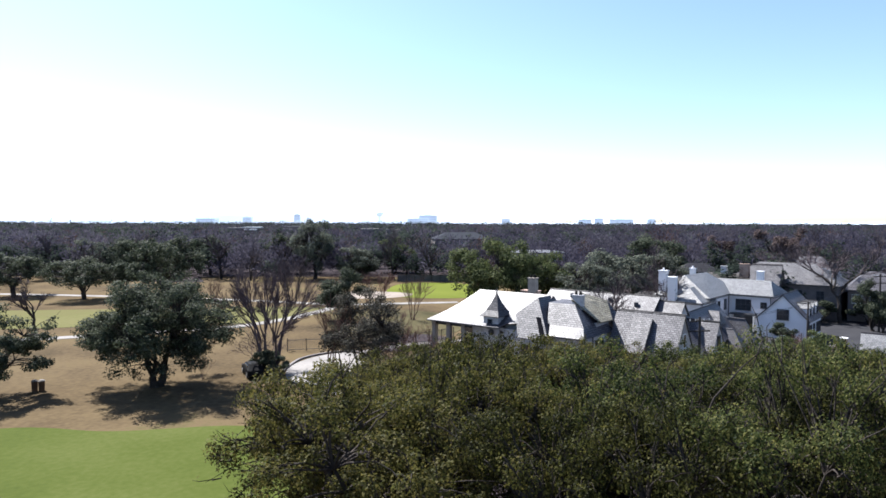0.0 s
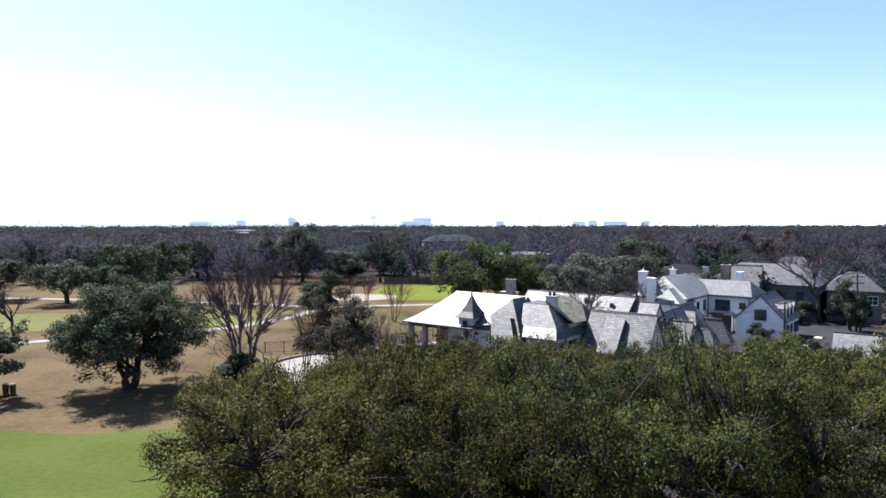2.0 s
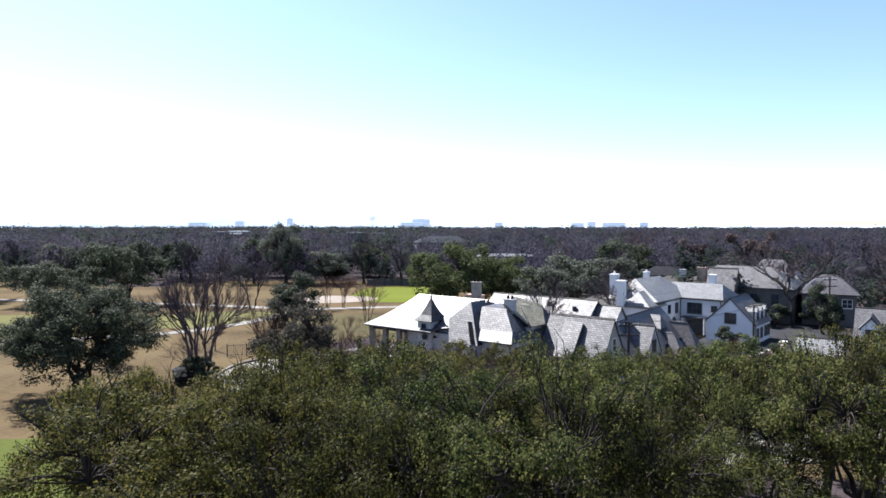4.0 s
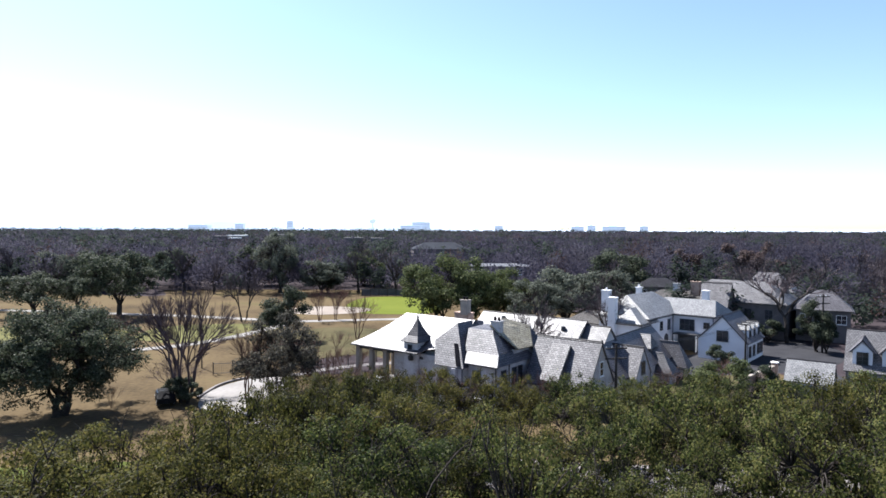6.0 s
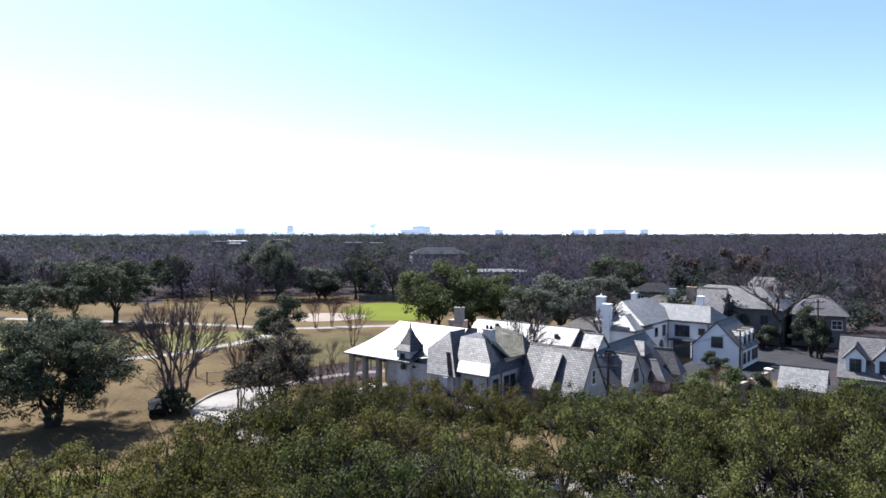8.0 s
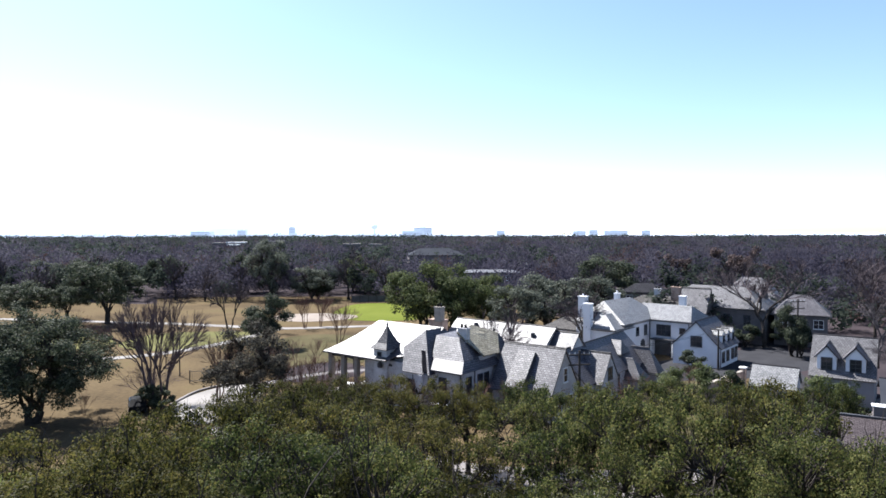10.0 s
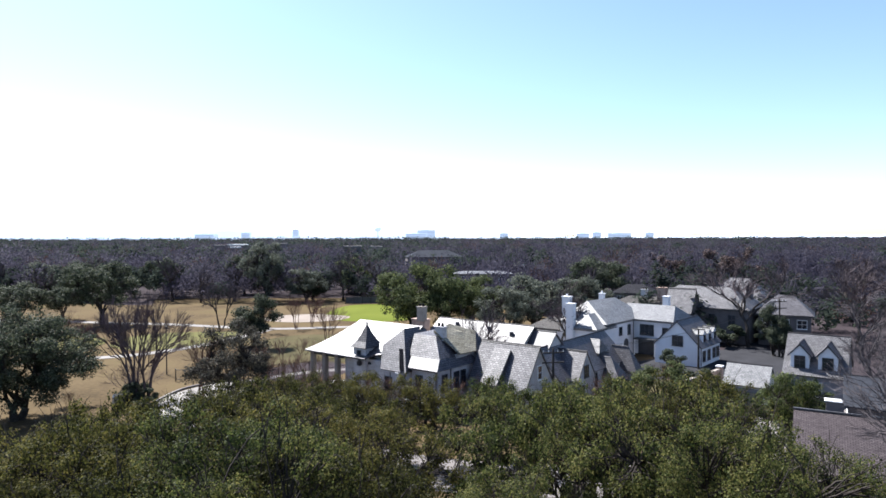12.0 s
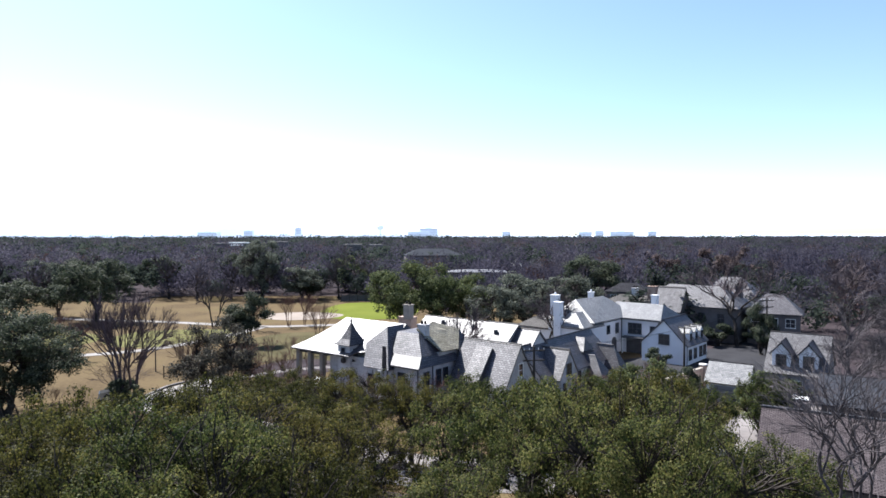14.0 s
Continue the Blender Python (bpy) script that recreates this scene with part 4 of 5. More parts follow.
def small_houses():
    g = GROUND
    h = empty("garage", pose(50.6, 73.0, 0, 0, 0, -36), "small white garage with a pale shingle gable roof", "garage")
    walls(h, -2.2, 2.2, -2.2, 2.2, g, 1.35, "white_wall", "a", 3.1)
    gable_roof(h, -2.2, 2.2, -2.2, 2.2, 1.35, 3.15, "a", "slate_white", .35)
    boxed("garage_door", -1.7, 1.7, -2.26, -2.2, g, .9, "grey_stucco", h)
    for z in (-.5, 0, .5):
        boxed("door_rib", -1.65, 1.65, -2.29, -2.26, z - .02, z + .02, "dark_trim", h)
    window(h, "a", -2.2, -.5, .5, -.2, .9, -1, (2, 2))
    h = empty("dormer_house", pose(57.4, 77.0, 0, 0, 0, -36), "grey cottage with a shingle roof and two white gabled dormers", "house")
    walls(h, 0, 6.1, -4.4, 4.4, g, 2.3, "grey_stucco", "a", 6.1)
    gable_roof(h, 0, 6.1, -4.4, 4.4, 2.3, 6.15, "a", "slate_pale", .35)
    for a in (.6, 3.4):
        walls(h, a, a + 1.9, -3.9, -.8, 2.4, 4.4, "white_wall", "b", 5.5)
        gable_roof(h, a - .1, a + 2.0, -3.9, -.4, 4.35, 5.55, "b", "slate", .25)
        window(h, "b", -3.9, a + .45, a + 1.45, 2.9, 4.2, -1, (2, 3), frame_mat="dark_trim")
    window(h, "b", -4.4, 2.2, 3.8, -.1, 1.4, -1, (3, 2))
    h = empty("low_roof_house", pose(41.7, 44.1, 0, 0, 0, -30), "house under a broad brown-mauve shingle roof beside the street", "house")
    walls(h, -1.0, 15, -6.4, 3.6, g, 3.3, "brown_brick")
    slab("roof_slope", [(-1.4, 0, 5.72), (15.4, 0, 5.72), (15.4, -7.2, 3.1), (-1.4, -7.2, 3.1)], .18, "slate_mauve", h)
    slab("roof_slope", [(-1.4, 0, 5.72), (15.4, 0, 5.72), (15.4, 4.1, 3.3), (-1.4, 4.1, 3.3)], .18, "slate_mauve", h)
    boxed("ridge_cap", -1.45, 15.45, -.12, .12, 5.7, 5.83, "dark_trim", h, .02)
    stack = boxed("chimney", .6, 1.7, .9, 1.7, 4.6, 6.3, "brown_brick", h, .02)
    boxed("chimney_cap", .5, 1.6, .85, 1.75, 6.3, 6.37, "trim", stack, .02)
    for a in (1.5, 5.5, 9.5):
        window(h, "b", -6.4, a, a + 1.4, .3, 1.9, -1, (2, 2))
    h = empty("grey_roof_house", pose(50.4, 59.4, 0, 0, 0, -32), "low house under a smooth blue-grey roof beside the street", "house")
    walls(h, 2.6, 17.6, -4.6, 4.6, g, 3.5, "brown_brick", "a", 5.1)
    gable_roof(h, 2.5, 17.8, -4.8, 4.8, 3.5, 5.1, "a", "slate_bluegrey", .4)
    window(h, "a", 2.6, -1.0, 1.0, .3, 1.8, -1, (2, 2))
    h = empty("brown_house", pose(66, 119, 0, 0, 0, -41), "large brown brick house with a pale hipped roof among bare trees", "house")
    walls(h, -11, 7, -5.2, 5.2, g, 5.1, "brown_brick")
    hip_roof(h, -11, 7, -5.2, 5.2, 5.1, 8.4, (-7, 0), (2.4, 0), "slate_pale", .5)
    for a in (-8.6, -5.6, -2.2, 1.0, 4.4):
        window(h, "b", -5.2, a - .55, a + .55, 2.4, 4.0, -1, (2, 2), frame_mat="dark_trim")
    for a in (-4.0, 2.6):
        window(h, "b", -5.2, a - .55, a + .55, -.4, 1.3, -1, (2, 2), frame_mat="dark_trim")
    chimney(h, 5.2, 2.4, 1.0, 1.2, 4, 8.6, "brown_brick", 2)
    h = empty("steep_roof_house", pose(59.0, 117.0, 0, 0, 0, -41), "brick house with a very steep grey roof and twin chimneys", "house")
    walls(h, -2.4, 2.4, -2.4, 2.4, g, 4.4, "brown_brick", "a", 8.2)
    gable_roof(h, -2.4, 2.4, -2.4, 2.4, 4.4, 8.3, "a", "slate", .25)
    walls(h, -14, -2.2, -1.5, 5, g, 4.6, "brown_brick")
    hip_roof(h, -14, -2.2, -1.5, 5, 4.6, 6.2, (-11, 1.7), (-2, 1.7), "slate_brown", .4)
    chimney(h, -4.2, 1, 1.6, 1.2, 4, 8.2, "red_brick", 2)
    chimney(h, -8.2, 2, 1.0, 1.0, 4, 7.6, "painted_brick", 2)
    for a in (-12, -9.5, -6.5):
        window(h, "b", -1.5, a - .5, a + .5, 2.3, 3.6, -1, (2, 2))
    far = (("far_bungalow", 80, 140, -35, 11, 9, 4.6, 8.6, "slate", "brown_brick", "grey-roofed bungalow between bare trees"),
           ("far_bungalow", 75.5, 112.5, -30, 8, 7, 4.4, 7.4, "slate", "brown_brick", "grey-roofed cottage behind a bare tree"),
           ("far_bungalow", 63, 160, -20, 10, 8, 4.0, 5.8, "slate_dark", "brown_brick", "brown-roofed house in shade under trees"),
           ("far_bungalow", 106, 96, -25, 14, 9, 3.4, 7.0, "slate", "white_wall", "grey-roofed house at the edge of the street"),
           ("club_house", 26, 185, 0, 16, 8, 7.4, 7.9, "slate_pale", "brown_brick", "low building with a flat pale roof among evergreens"),
           ("school_building", 9, 352, 8, 30, 18, 6.8, 10.2, "slate_bluegrey", "brown_brick", "large low building with a dark hipped roof"),
           ("far_bungalow", 46, 268, -15, 7, 6, 3.6, 6.9, "slate_pale", "brown_brick", "small pale-roofed house in the woods"))
    for name, x, y, turn, w, d, ze, zr, roof, wall, label in far:
        h = empty(name, pose(x, y, 0, 0, 0, turn), label, "building" if "ouse" in name and name != "far_bungalow" else "house")
        walls(h, -w / 2, w / 2, -d / 2, d / 2, g, ze, wall)
        hip_roof(h, -w / 2, w / 2, -d / 2, d / 2, ze, zr, (-w / 2 + d * .4, 0), (w / 2 - d * .4, 0), roof, .5)
        for i in range(3):
            a = -w / 2 + w * (i + .5) / 3
            window(h, "b", -d / 2, a - .7, a + .7, ze - 2.2, ze - .8, -1, (2, 2))
    for x, y, w, d, zt in ((-196, 610, 14, 12, 10.2), (-178, 600, 16, 12, 11.0), (-168, 560, 9, 8, 9.4), (-150, 640, 14, 12, 11.4), (-140, 575, 8, 8, 9.6), (-205, 560, 8, 8, 9.0), (-60, 520, 14, 10, 10.4), (-42, 530, 10, 8, 10.0)):
        h = empty("warehouse", pose(x, y, 0, 0, 0, 6), "far low building with a bright flat roof", "building", "low buildings beyond the woods")
        walls(h, -w / 2, w / 2, -d / 2, d / 2, g, zt - 1, "brown_brick")
        boxed("flat_roof", -w / 2 - .4, w / 2 + .4, -d / 2 - .4, d / 2 + .4, zt - 1, zt, "trim" if w in (16, 9) else "concrete", h, .05)


main_house()
white_house()
small_houses()


# ---- trees near the camera ----
def street_oak(seed, height, radius, count, size, stems, low, twigs):
    leaf, hue = ("leaf_olive", "olive-yellow") if stems == 1 else ("leaf_oak", "deep green")
    return leafy_tree("live_oak", seed, height, radius, leaf, count, size, "live oak with dense %s crown beside the street" % hue, "tree", low, 130, stems, "live oaks along the street", 0.27, open_=0.3, twigs=twigs, sprigs=11, rise=0.25, tuft=0.43, girth=0.8)


oak_kinds = [street_oak(11 + i, 13.2, 5.2, 62000, 0.053, 1 + i, 0.38, 2) for i in range(3)] + [street_oak(14 + i, 8.4, 4.8, 18000, 0.085, 1 + i, 0.33, 2) for i in range(3)]
oak_kinds += [street_oak(17 + i, 10.8, 5.0, 30000, 0.067, 1 + i, 0.36, 2) for i in range(3)]
near = [  # x, y, top, radius
    (-1.7, 20.5, 11.9, 6.0), (-4.4, 24.0, 10.6, 5.1), (9.05, 18.6, 12.8, 4.6), (5.0, 17.5, 12.4, 4.4), (12.2, 19.0, 12.3, 4.5), (7.2, 22.5, 12.5, 5.4), (2.6, 20.8, 12.6, 4.6), (5.6, 31.5, 10.4, 4.8), (-1.5, 29.0, 10.3, 4.6), (0.5, 25.4, 11.4, 4.4), (1.0, 33.6, 10.2, 4.6), (12.3, 32.5, 9.4, 4.6),
    (17.2, 35.0, 8.6, 4.6), (22.8, 36.5, 9.2, 4.6), (19.3, 27.5, 8.2, 4.8), (25.3, 27.0, 11.6, 5.0), (27.2, 22.0, 12.0, 4.6), (28.2, 31.5, 11.4, 4.2),
    (25.4, 41.5, 8.4, 4.4), (18.2, 43.0, 7.9, 4.2), (10.5, 40.5, 7.8, 4.4), (31.0, 39.5, 8.2, 4.4), (33.6, 43.0, 8.0, 4.2), (34.0, 31.5, 8.4, 4.2),
    (4.0, 36.0, 10.0, 4.8), (37.4, 48.5, 7.2, 3.6), (-3.0, 38.0, 8.3, 4.6), (-7.5, 36.0, 6.6, 3.8),
    (-1.8, 51.0, 6.8, 4.2), (3.6, 54.0, 7.0, 4.0), (9.5, 53.0, 6.8, 4.0), (14.6, 51.5, 6.6, 3.8), (20.0, 53.5, 6.4, 3.8), (26.0, 54.5, 6.2, 3.8), (32.0, 55.5, 5.8, 3.8), (-3.6, 55.0, 5.3, 4.6), (-.6, 60.0, 5.0, 3.6), (4.6, 61.0, 4.8, 3.4), (38.0, 57.0, 5.4, 3.8), (7.0, 46.0, 7.2, 3.8), (43.2, 50.2, 7.0, 2.8), (22.6, 29.5, 9.2, 3.8)]
rnd = random.Random(5)
tiers = [(0, 13.2, 5.2) if y < 23.5 else (6, 10.8, 5.1) if y < 33.3 else (3, 8.4, 5.0) for x, y, top, r in near]
turn_of = collections.Counter()
oaks = []
for (x, y, top, r), (k, tall, wide) in zip(near, tiers):
    hue = "olive" if x < (12.5 if y > 24 else 7.0) or turn_of[k, "all"] % 4 == 3 else "green"
    turn_of[k, hue] += 1
    turn_of[k, "all"] += 1
    kind = k if hue == "olive" else k + 1 + turn_of[k, hue] % 2
    oaks.append((kind, x, y, rnd.uniform(0, 6.28), 0.9 * r / wide, (top + 1) / tall * rnd.uniform(0.97, 1.04)))
plant(oak_kinds, oaks)

hedge = [leafy_tree("hedge_tree", 91, 6.4, 2.7, "leaf_bright", 9000, 0.1, "bushy bright-green tree in front of the white house", "tree", 0.06, 60, 1, "bushy trees by the white house", 0.42)]
plant(hedge, [(0, 39.6, 71.0, 0, 1, .82), (0, 52.3, 65.6, 1, 1.1, .6), (0, 47.2, 57.6, 2, 1.1, .98)])

# ---- trees of the golf course ----
leafy_tree("spreading_oak", 31, 12.3, 7.5, "leaf_dark", 60000, 0.115, "broad dark live oak standing alone on tan grass", "tree", 0.09, 230, 2, "", 0.26, sprigs=8, rise=0.08, tuft=0.5).matrix_basis = at_ground(-29.4, 65.5, 0.4)
leafy_tree("spreading_oak", 32, 9.4, 5.4, "leaf_dark", 22000, 0.12, "dark live oak casting its shadow on dormant grass", "tree", 0.12, 130, 2, sprigs=8, rise=0.1, tuft=0.5).matrix_basis = at_ground(-43.6, 60.5, 1.4)
leafy_tree("driveway_tree", 33, 9.8, 5.2, "leaf_brown", 17000, 0.115, "thin brownish-green tree beside the turning circle", "tree", 0.1, 190, 5, "", 0.3, open_=0.25, twigs=6).matrix_basis = at_ground(-8.9, 70.4, 0.7)
bare_tree("bare_tree", 41, 13.6, 5.6, "leafless multi-stemmed tree on dormant grass by the driveway", "mauve_twig", stems=7, depth=6, thick=1.5, spread=0.42, fuzz=1, flare=0.42).matrix_basis = at_ground(-19.6, 72.3)
bare_tree("twiggy_shrub", 63, 5.2, 4.0, "leafless mauve shrub spreading at the foot of a bare tree", "mauve_twig", 6, 5, "shrub", "", 0.6, 0.7).matrix_basis = at_ground(-21.0, 72.6)
bare_tree("bare_tree", 42, 9.0, 3.8, "small leafless tree beside the cart path").matrix_basis = at_ground(-61.5, 96)
bare_tree("bare_tree", 43, 10.6, 5.0, "leafless spreading tree on the dormant fairway", stems=2, fuzz=1).matrix_basis = at_ground(-31.0, 131.3)
crape = [bare_tree("crape_myrtle", 51 + i, 7.4, 3.0, "leafless vase-shaped crape myrtle on tan grass", "rust_twig", 4, 5, "bare tree", "crape myrtles on the course", 0.8, 0.4) for i in range(2)]
plant(crape, [(0, -15.8, 132.5, 0, 1, 1), (1, -12.8, 134, 1, 1, 1), (0, -5.4, 111.5, 2, 1.1, 1.1), (1, -20.5, 126, 2, 1, 1), (0, -46, 128, 3, .8, .8), (1, -40, 96, 1, .9, .9), (0, -47.5, 104, 2.2, .9, 1.0), (1, -12.8, 72.4, 1.0, 1.1, 1.2)])
bare_tree("twiggy_shrub", 57, 2.6, 1.4, "low leafless russet shrub on tan grass", "rust_twig", 6, 5, "shrub", "", 0.5, 0.4).matrix_basis = at_ground(-26.0, 68.8)
shrubs = [bare_tree("porch_shrub", 58 + i, 3.2, 1.7, "leafless brown shrub along the porch", "rust_twig", 4, 4, "shrub", "bare shrubs by the stone house", 0.5, 0.45) for i in range(2)]
plant(shrubs, [(0, -4.5, 78, 0, 1, 1), (1, -1.5, 75.5, 0, 1.1, 1.2), (0, 1.2, 73.5, 1, 1, 1.1), (1, -7, 81, 2, 1, 1.1), (0, 19.5, 66.5, 1, 1.0, 1.5), (1, 21.5, 64.5, 2, 1.0, 1.4), (0, 2.6, 71.8, 3, .9, 1), (1, 17.0, 65.4, .5, .9, 1.1), (0, -8.5, 86, 1, 1.2, 1.3), (1, -3.5, 82.5, 2, 1.1, 1.2), (0, -11.5, 88.5, 3, 1.2, 1.5), (1, -2.0, 70.5, 1, 1.2, 1.3), (0, -5.5, 73.0, 2, 1.1, 1.2), (1, 0.2, 68.0, 3, 1.2, 1.4), (0, 9.8, 66.2, 1, 1.3, 1.5), (1, 13.2, 64.3, 2, 1.3, 1.6), (0, 6.6, 68.2, 3, 1.3, 1.5), (1, 3.4, 70.6, 1, 1.2, 1.4), (0, 16.2, 66.0, 2, 1.1, 1.5), (1, 19.8, 64.2, 3, 1.3, 1.6), (0, 11.5, 65.0, 4, 1.1, 1.4), (1, 34.5, 71.5, 1, 1.3, 1.3), (0, 37.5, 72.5, 2, 1.4, 1.2), (1, 32.0, 69.5, 3, 1.3, 1.2), (0, 41.5, 76.0, 4, 1.3, 1.3), (1, 44.0, 79.0, 2, 1.2, 1.2), (0, -10.5, 80.5, 1, 1.4, 1.3), (1, -8.0, 83.5, 2, 1.4, 1.3), (0, -5.0, 85.5, 3, 1.4, 1.2), (1, -2.0, 87.5, 4, 1.4, 1.2), (0, -12.0, 92.5, 2, 1.5, 1.3), (1, -9.0, 94.5, 1, 1.5, 1.4), (0, -6.5, 96.5, 3, 1.5, 1.3), (1, -14.5, 91.0, 4, 1.5, 1.4), (0, -7.0, 76.5, 2, 1.4, 1.5), (1, -5.0, 79.5, 3, 1.4, 1.4)])
bush = [leafy_tree("evergreen_bush", 61 + i, 2.6, 1.7, "leaf_dark", 3500, 0.1, "rounded dark evergreen bush on the lawn", "bush", 0.05, 30, 1, "evergreen bushes", 0.4) for i in range(2)]
plant(bush, [(1, -20.3, 71.4, 3, .8, .9), (0, -19.5, 70.8, 0, 1, 1.1), (1, -18.6, 70.4, 1, .9, .8), (0, 45.5, 74.5, 1, 1.2, 1.3), (0, 13, 62.5, 2, 1, 1), (1, 47, 88, 2, 1.2, 1.2), (0, 68.2, 99.2, 2, 1.2, 1.8), (1, 60.5, 110.5, 1, 1.6, 1.3), (0, 64.0, 108.5, 2, 1.8, 1.4), (1, 71.5, 107.5, 3, 1.7, 1.3)])
mid_kinds = {
    "dark": leafy_tree("parkland_oak", 71, 11.0, 7.0, "leaf_dark", 11000, 0.2, "dark evergreen oak on the golf course", "tree", 0.22, 150, 2, "parkland trees", 0.27, twigs=1),
    "bright": leafy_tree("broad_evergreen", 72, 12.0, 7.5, "leaf_bright", 13000, 0.21, "dense bright-green evergreen behind the house", "tree", 0.08, 140, 2, "parkland trees", 0.3, twigs=1),
    "silver": leafy_tree("silvery_tree", 73, 12.0, 6.5, "leaf_silver", 10000, 0.2, "pale silvery-green tree at the wood's edge", "tree", 0.08, 150, 1, "parkland trees", 0.28, twigs=1),
    "rust": leafy_tree("russet_oak", 74, 13.0, 7.5, "leaf_rust", 6500, 0.22, "russet oak still holding its dead leaves", "tree", 0.25, 80, 1, "parkland trees", 0.2),
    "cedar": leafy_tree("cedar", 75, 9.0, 3.6, "leaf_dark", 13000, 0.15, "dense dark cedar reaching to the ground", "tree", 0.03, 90, 1, "parkland trees", 0.5),
    "bare": bare_tree("tall_bare_tree", 76, 15.0, 7.5, "tall leafless tree near the houses", group="tall bare trees", thick=0.62, fuzz=1),
    "grey": bare_tree("tall_bare_tree", 78, 13.0, 6.0, "tall leafless tree with pale fine twigs", "pale_limb", 2, 6, "bare tree", "tall bare trees", 0.8, 0.6, 1),
    "bare2": bare_tree("tall_bare_tree", 77, 14.0, 6.5, "tall leafless tree with fine grey twigs", stems=2, group="tall bare trees"),
}
plant(mid_kinds, [
    ("dark", -60.4, 140, 0, 1.15, 1.28), ("dark", -78.5, 140, 1, 1.05, .85), ("dark", -73.5, 148, 2, .62, .75), ("dark", -98, 146, 3, 1.0, .9),
    ("bright", 8.0, 133, 0, 1.0, 1.16), ("bright", 15.5, 131, 2, .95, 1.1), ("bright", 22, 138, 1, .8, .9), ("dark", 56, 172, 1, 1.4, 1.25),
    ("dark", -96, 196, 2, 1.1, 1.1), ("dark", -74, 204, 1, 1.0, 1.15), ("silver", -110, 200, 2, 1.0, 1.0), ("dark", -52, 214, 3, 1.0, 1.2), ("bright", -16, 214, 2, .9, 1.0), ("silver", -38, 190, 0, 1.05, 1.55), ("silver", -25, 186, 2, 1.0, .85), ("silver", 33, 124, 1, 1.15, 1.0), ("silver", 42, 130, 3, 1.1, .95), ("silver", 27, 118, 2, .9, .85),
    ("rust", 99, 190, 0, 1.3, 1.2), ("rust", 84, 200, 2, 1.0, 1.05), ("cedar", -17.6, 110, 0, 1.05, 1.0), ("cedar", -24, 190, 1, 1.3, .9), ("cedar", 67.4, 100.5, 2, .65, .9),
    ("bare", 67, 108, 0, 1.45, 1.06), ("grey", 80, 99, 1, 1.0, .85), ("bare2", 18.9, 76.3, 2, .62, .82), ("bare", 88, 112, 2, 1.1, 1.0), ("grey", 96, 108, 3, 1.0, 1.0), ("bare", 74, 132, 1, 1.2, 1.1), ("bare2", 110, 120, .5, 1.2, 1.1),
    ("bare", -12, 205, 3, 1.5, 1.1), ("bare2", 34, 100, 2, .8, .7), ("bare", 37, 110, 2, .8, .8), ("bare2", 104, 140, 2, 1.2, 1.1), ("bare", 120, 150, 1, 1.2, 1.1), ("grey", 83, 88, 2, .8, .75), ("grey", 60.8, 67.5, 1.3, .8, .8), ("grey", 66.5, 69, 2.9, .85, .82), ("grey", 71, 74, 4.4, .8, .8)])
bare_tree("street_tree", 81, 7.4, 3.8, "tall leafless street tree with crooked pale-grey limbs", "pale_limb", stems=5, depth=6, thick=0.62, spread=0.62, bole=9.2).matrix_basis = at_ground(30.9, 18.9)
edge = [bare_tree("wood_edge_tree", 83 + i, 12.5, 5.0, "leafless purplish-grey tree at the edge of the woods", "twig", 1 + i, 5, "bare tree", "bare trees along the woods", 1.2, 0.6) for i in range(2)]
plant(edge, [(i % 2, x, y, i * 1.7, s, s) for i, (x, y, s) in enumerate(((-118, 192, 1.1), (-104, 188, .9), (-92, 191, 1.15), (-80, 187, 1), (-66, 190, 1.1), (-56, 186, .9), (-47, 189, 1.05), (-15, 190, 1.1), (-4, 187, 1), (10, 190, .9), (48, 150, 1.0), (90, 150, 1.1), (120, 170, 1.1)))])


# ---- woods to the horizon ----
def brush(name, grown, mat, rng):
    """Leafless crowns: domes of thin upswept twigs, (x, y, spacing, height, radius) each."""
    counts = np.array([300 if st < 9 else 170 if st < 12 else 80 if st < 20 else 46 if st < 40 else 60 for _, _, st, _, _ in grown])
    thick = np.repeat([0.17 if st < 9 else 0.30 if st < 12 else 0.42 if st < 20 else 1.0 if st < 40 else 1.8 for _, _, st, _, _ in grown], counts)
    t = np.repeat(np.array(grown), counts, axis=0)
    n = len(t)
    d = rng.normal(size=(n, 3))
    d[:, 2] = np.abs(d[:, 2]) * 0.9 - 0.12
    d /= np.linalg.norm(d, axis=1)[:, None]
    f = rng.uniform(0.5, 0.95, n)
    half = np.stack([t[:, 4], t[:, 4], t[:, 3] * 0.66], 1)
    base = np.stack([t[:, 0], t[:, 1], GROUND + t[:, 3] * 0.34], 1) + d * half * f[:, None]
    way = d * np.array([1, 1, 0.8]) + rng.normal(size=(n, 3)) * 0.7 + np.array([0, 0, 0.2])
    way /= np.linalg.norm(way, axis=1)[:, None]
    tip = base + way * (np.minimum(t[:, 4], 4.6) * rng.uniform(0.18, 0.42, n))[:, None]
    side = np.cross(way, rng.normal(size=(n, 3)))
    side *= (thick * rng.uniform(0.5, 1.3, n) / np.linalg.norm(side, axis=1))[:, None]
    v = np.stack([base, tip - side, tip + side], 1).reshape(-1, 3)
    me = bpy.data.meshes.new(name)
    me.vertices.add(n * 3)
    me.loops.add(n * 3)
    me.polygons.add(n)
    me.vertices.foreach_set("co", v.astype(np.float32).ravel())
    me.loops.foreach_set("vertex_index", np.arange(n * 3, dtype=np.int32))
    me.polygons.foreach_set("loop_start", np.arange(0, n * 3, 3, dtype=np.int32))
    me.update(calc_edges=True)
    me.validate()
    me.materials.append(M[mat])
    return new(name, me)


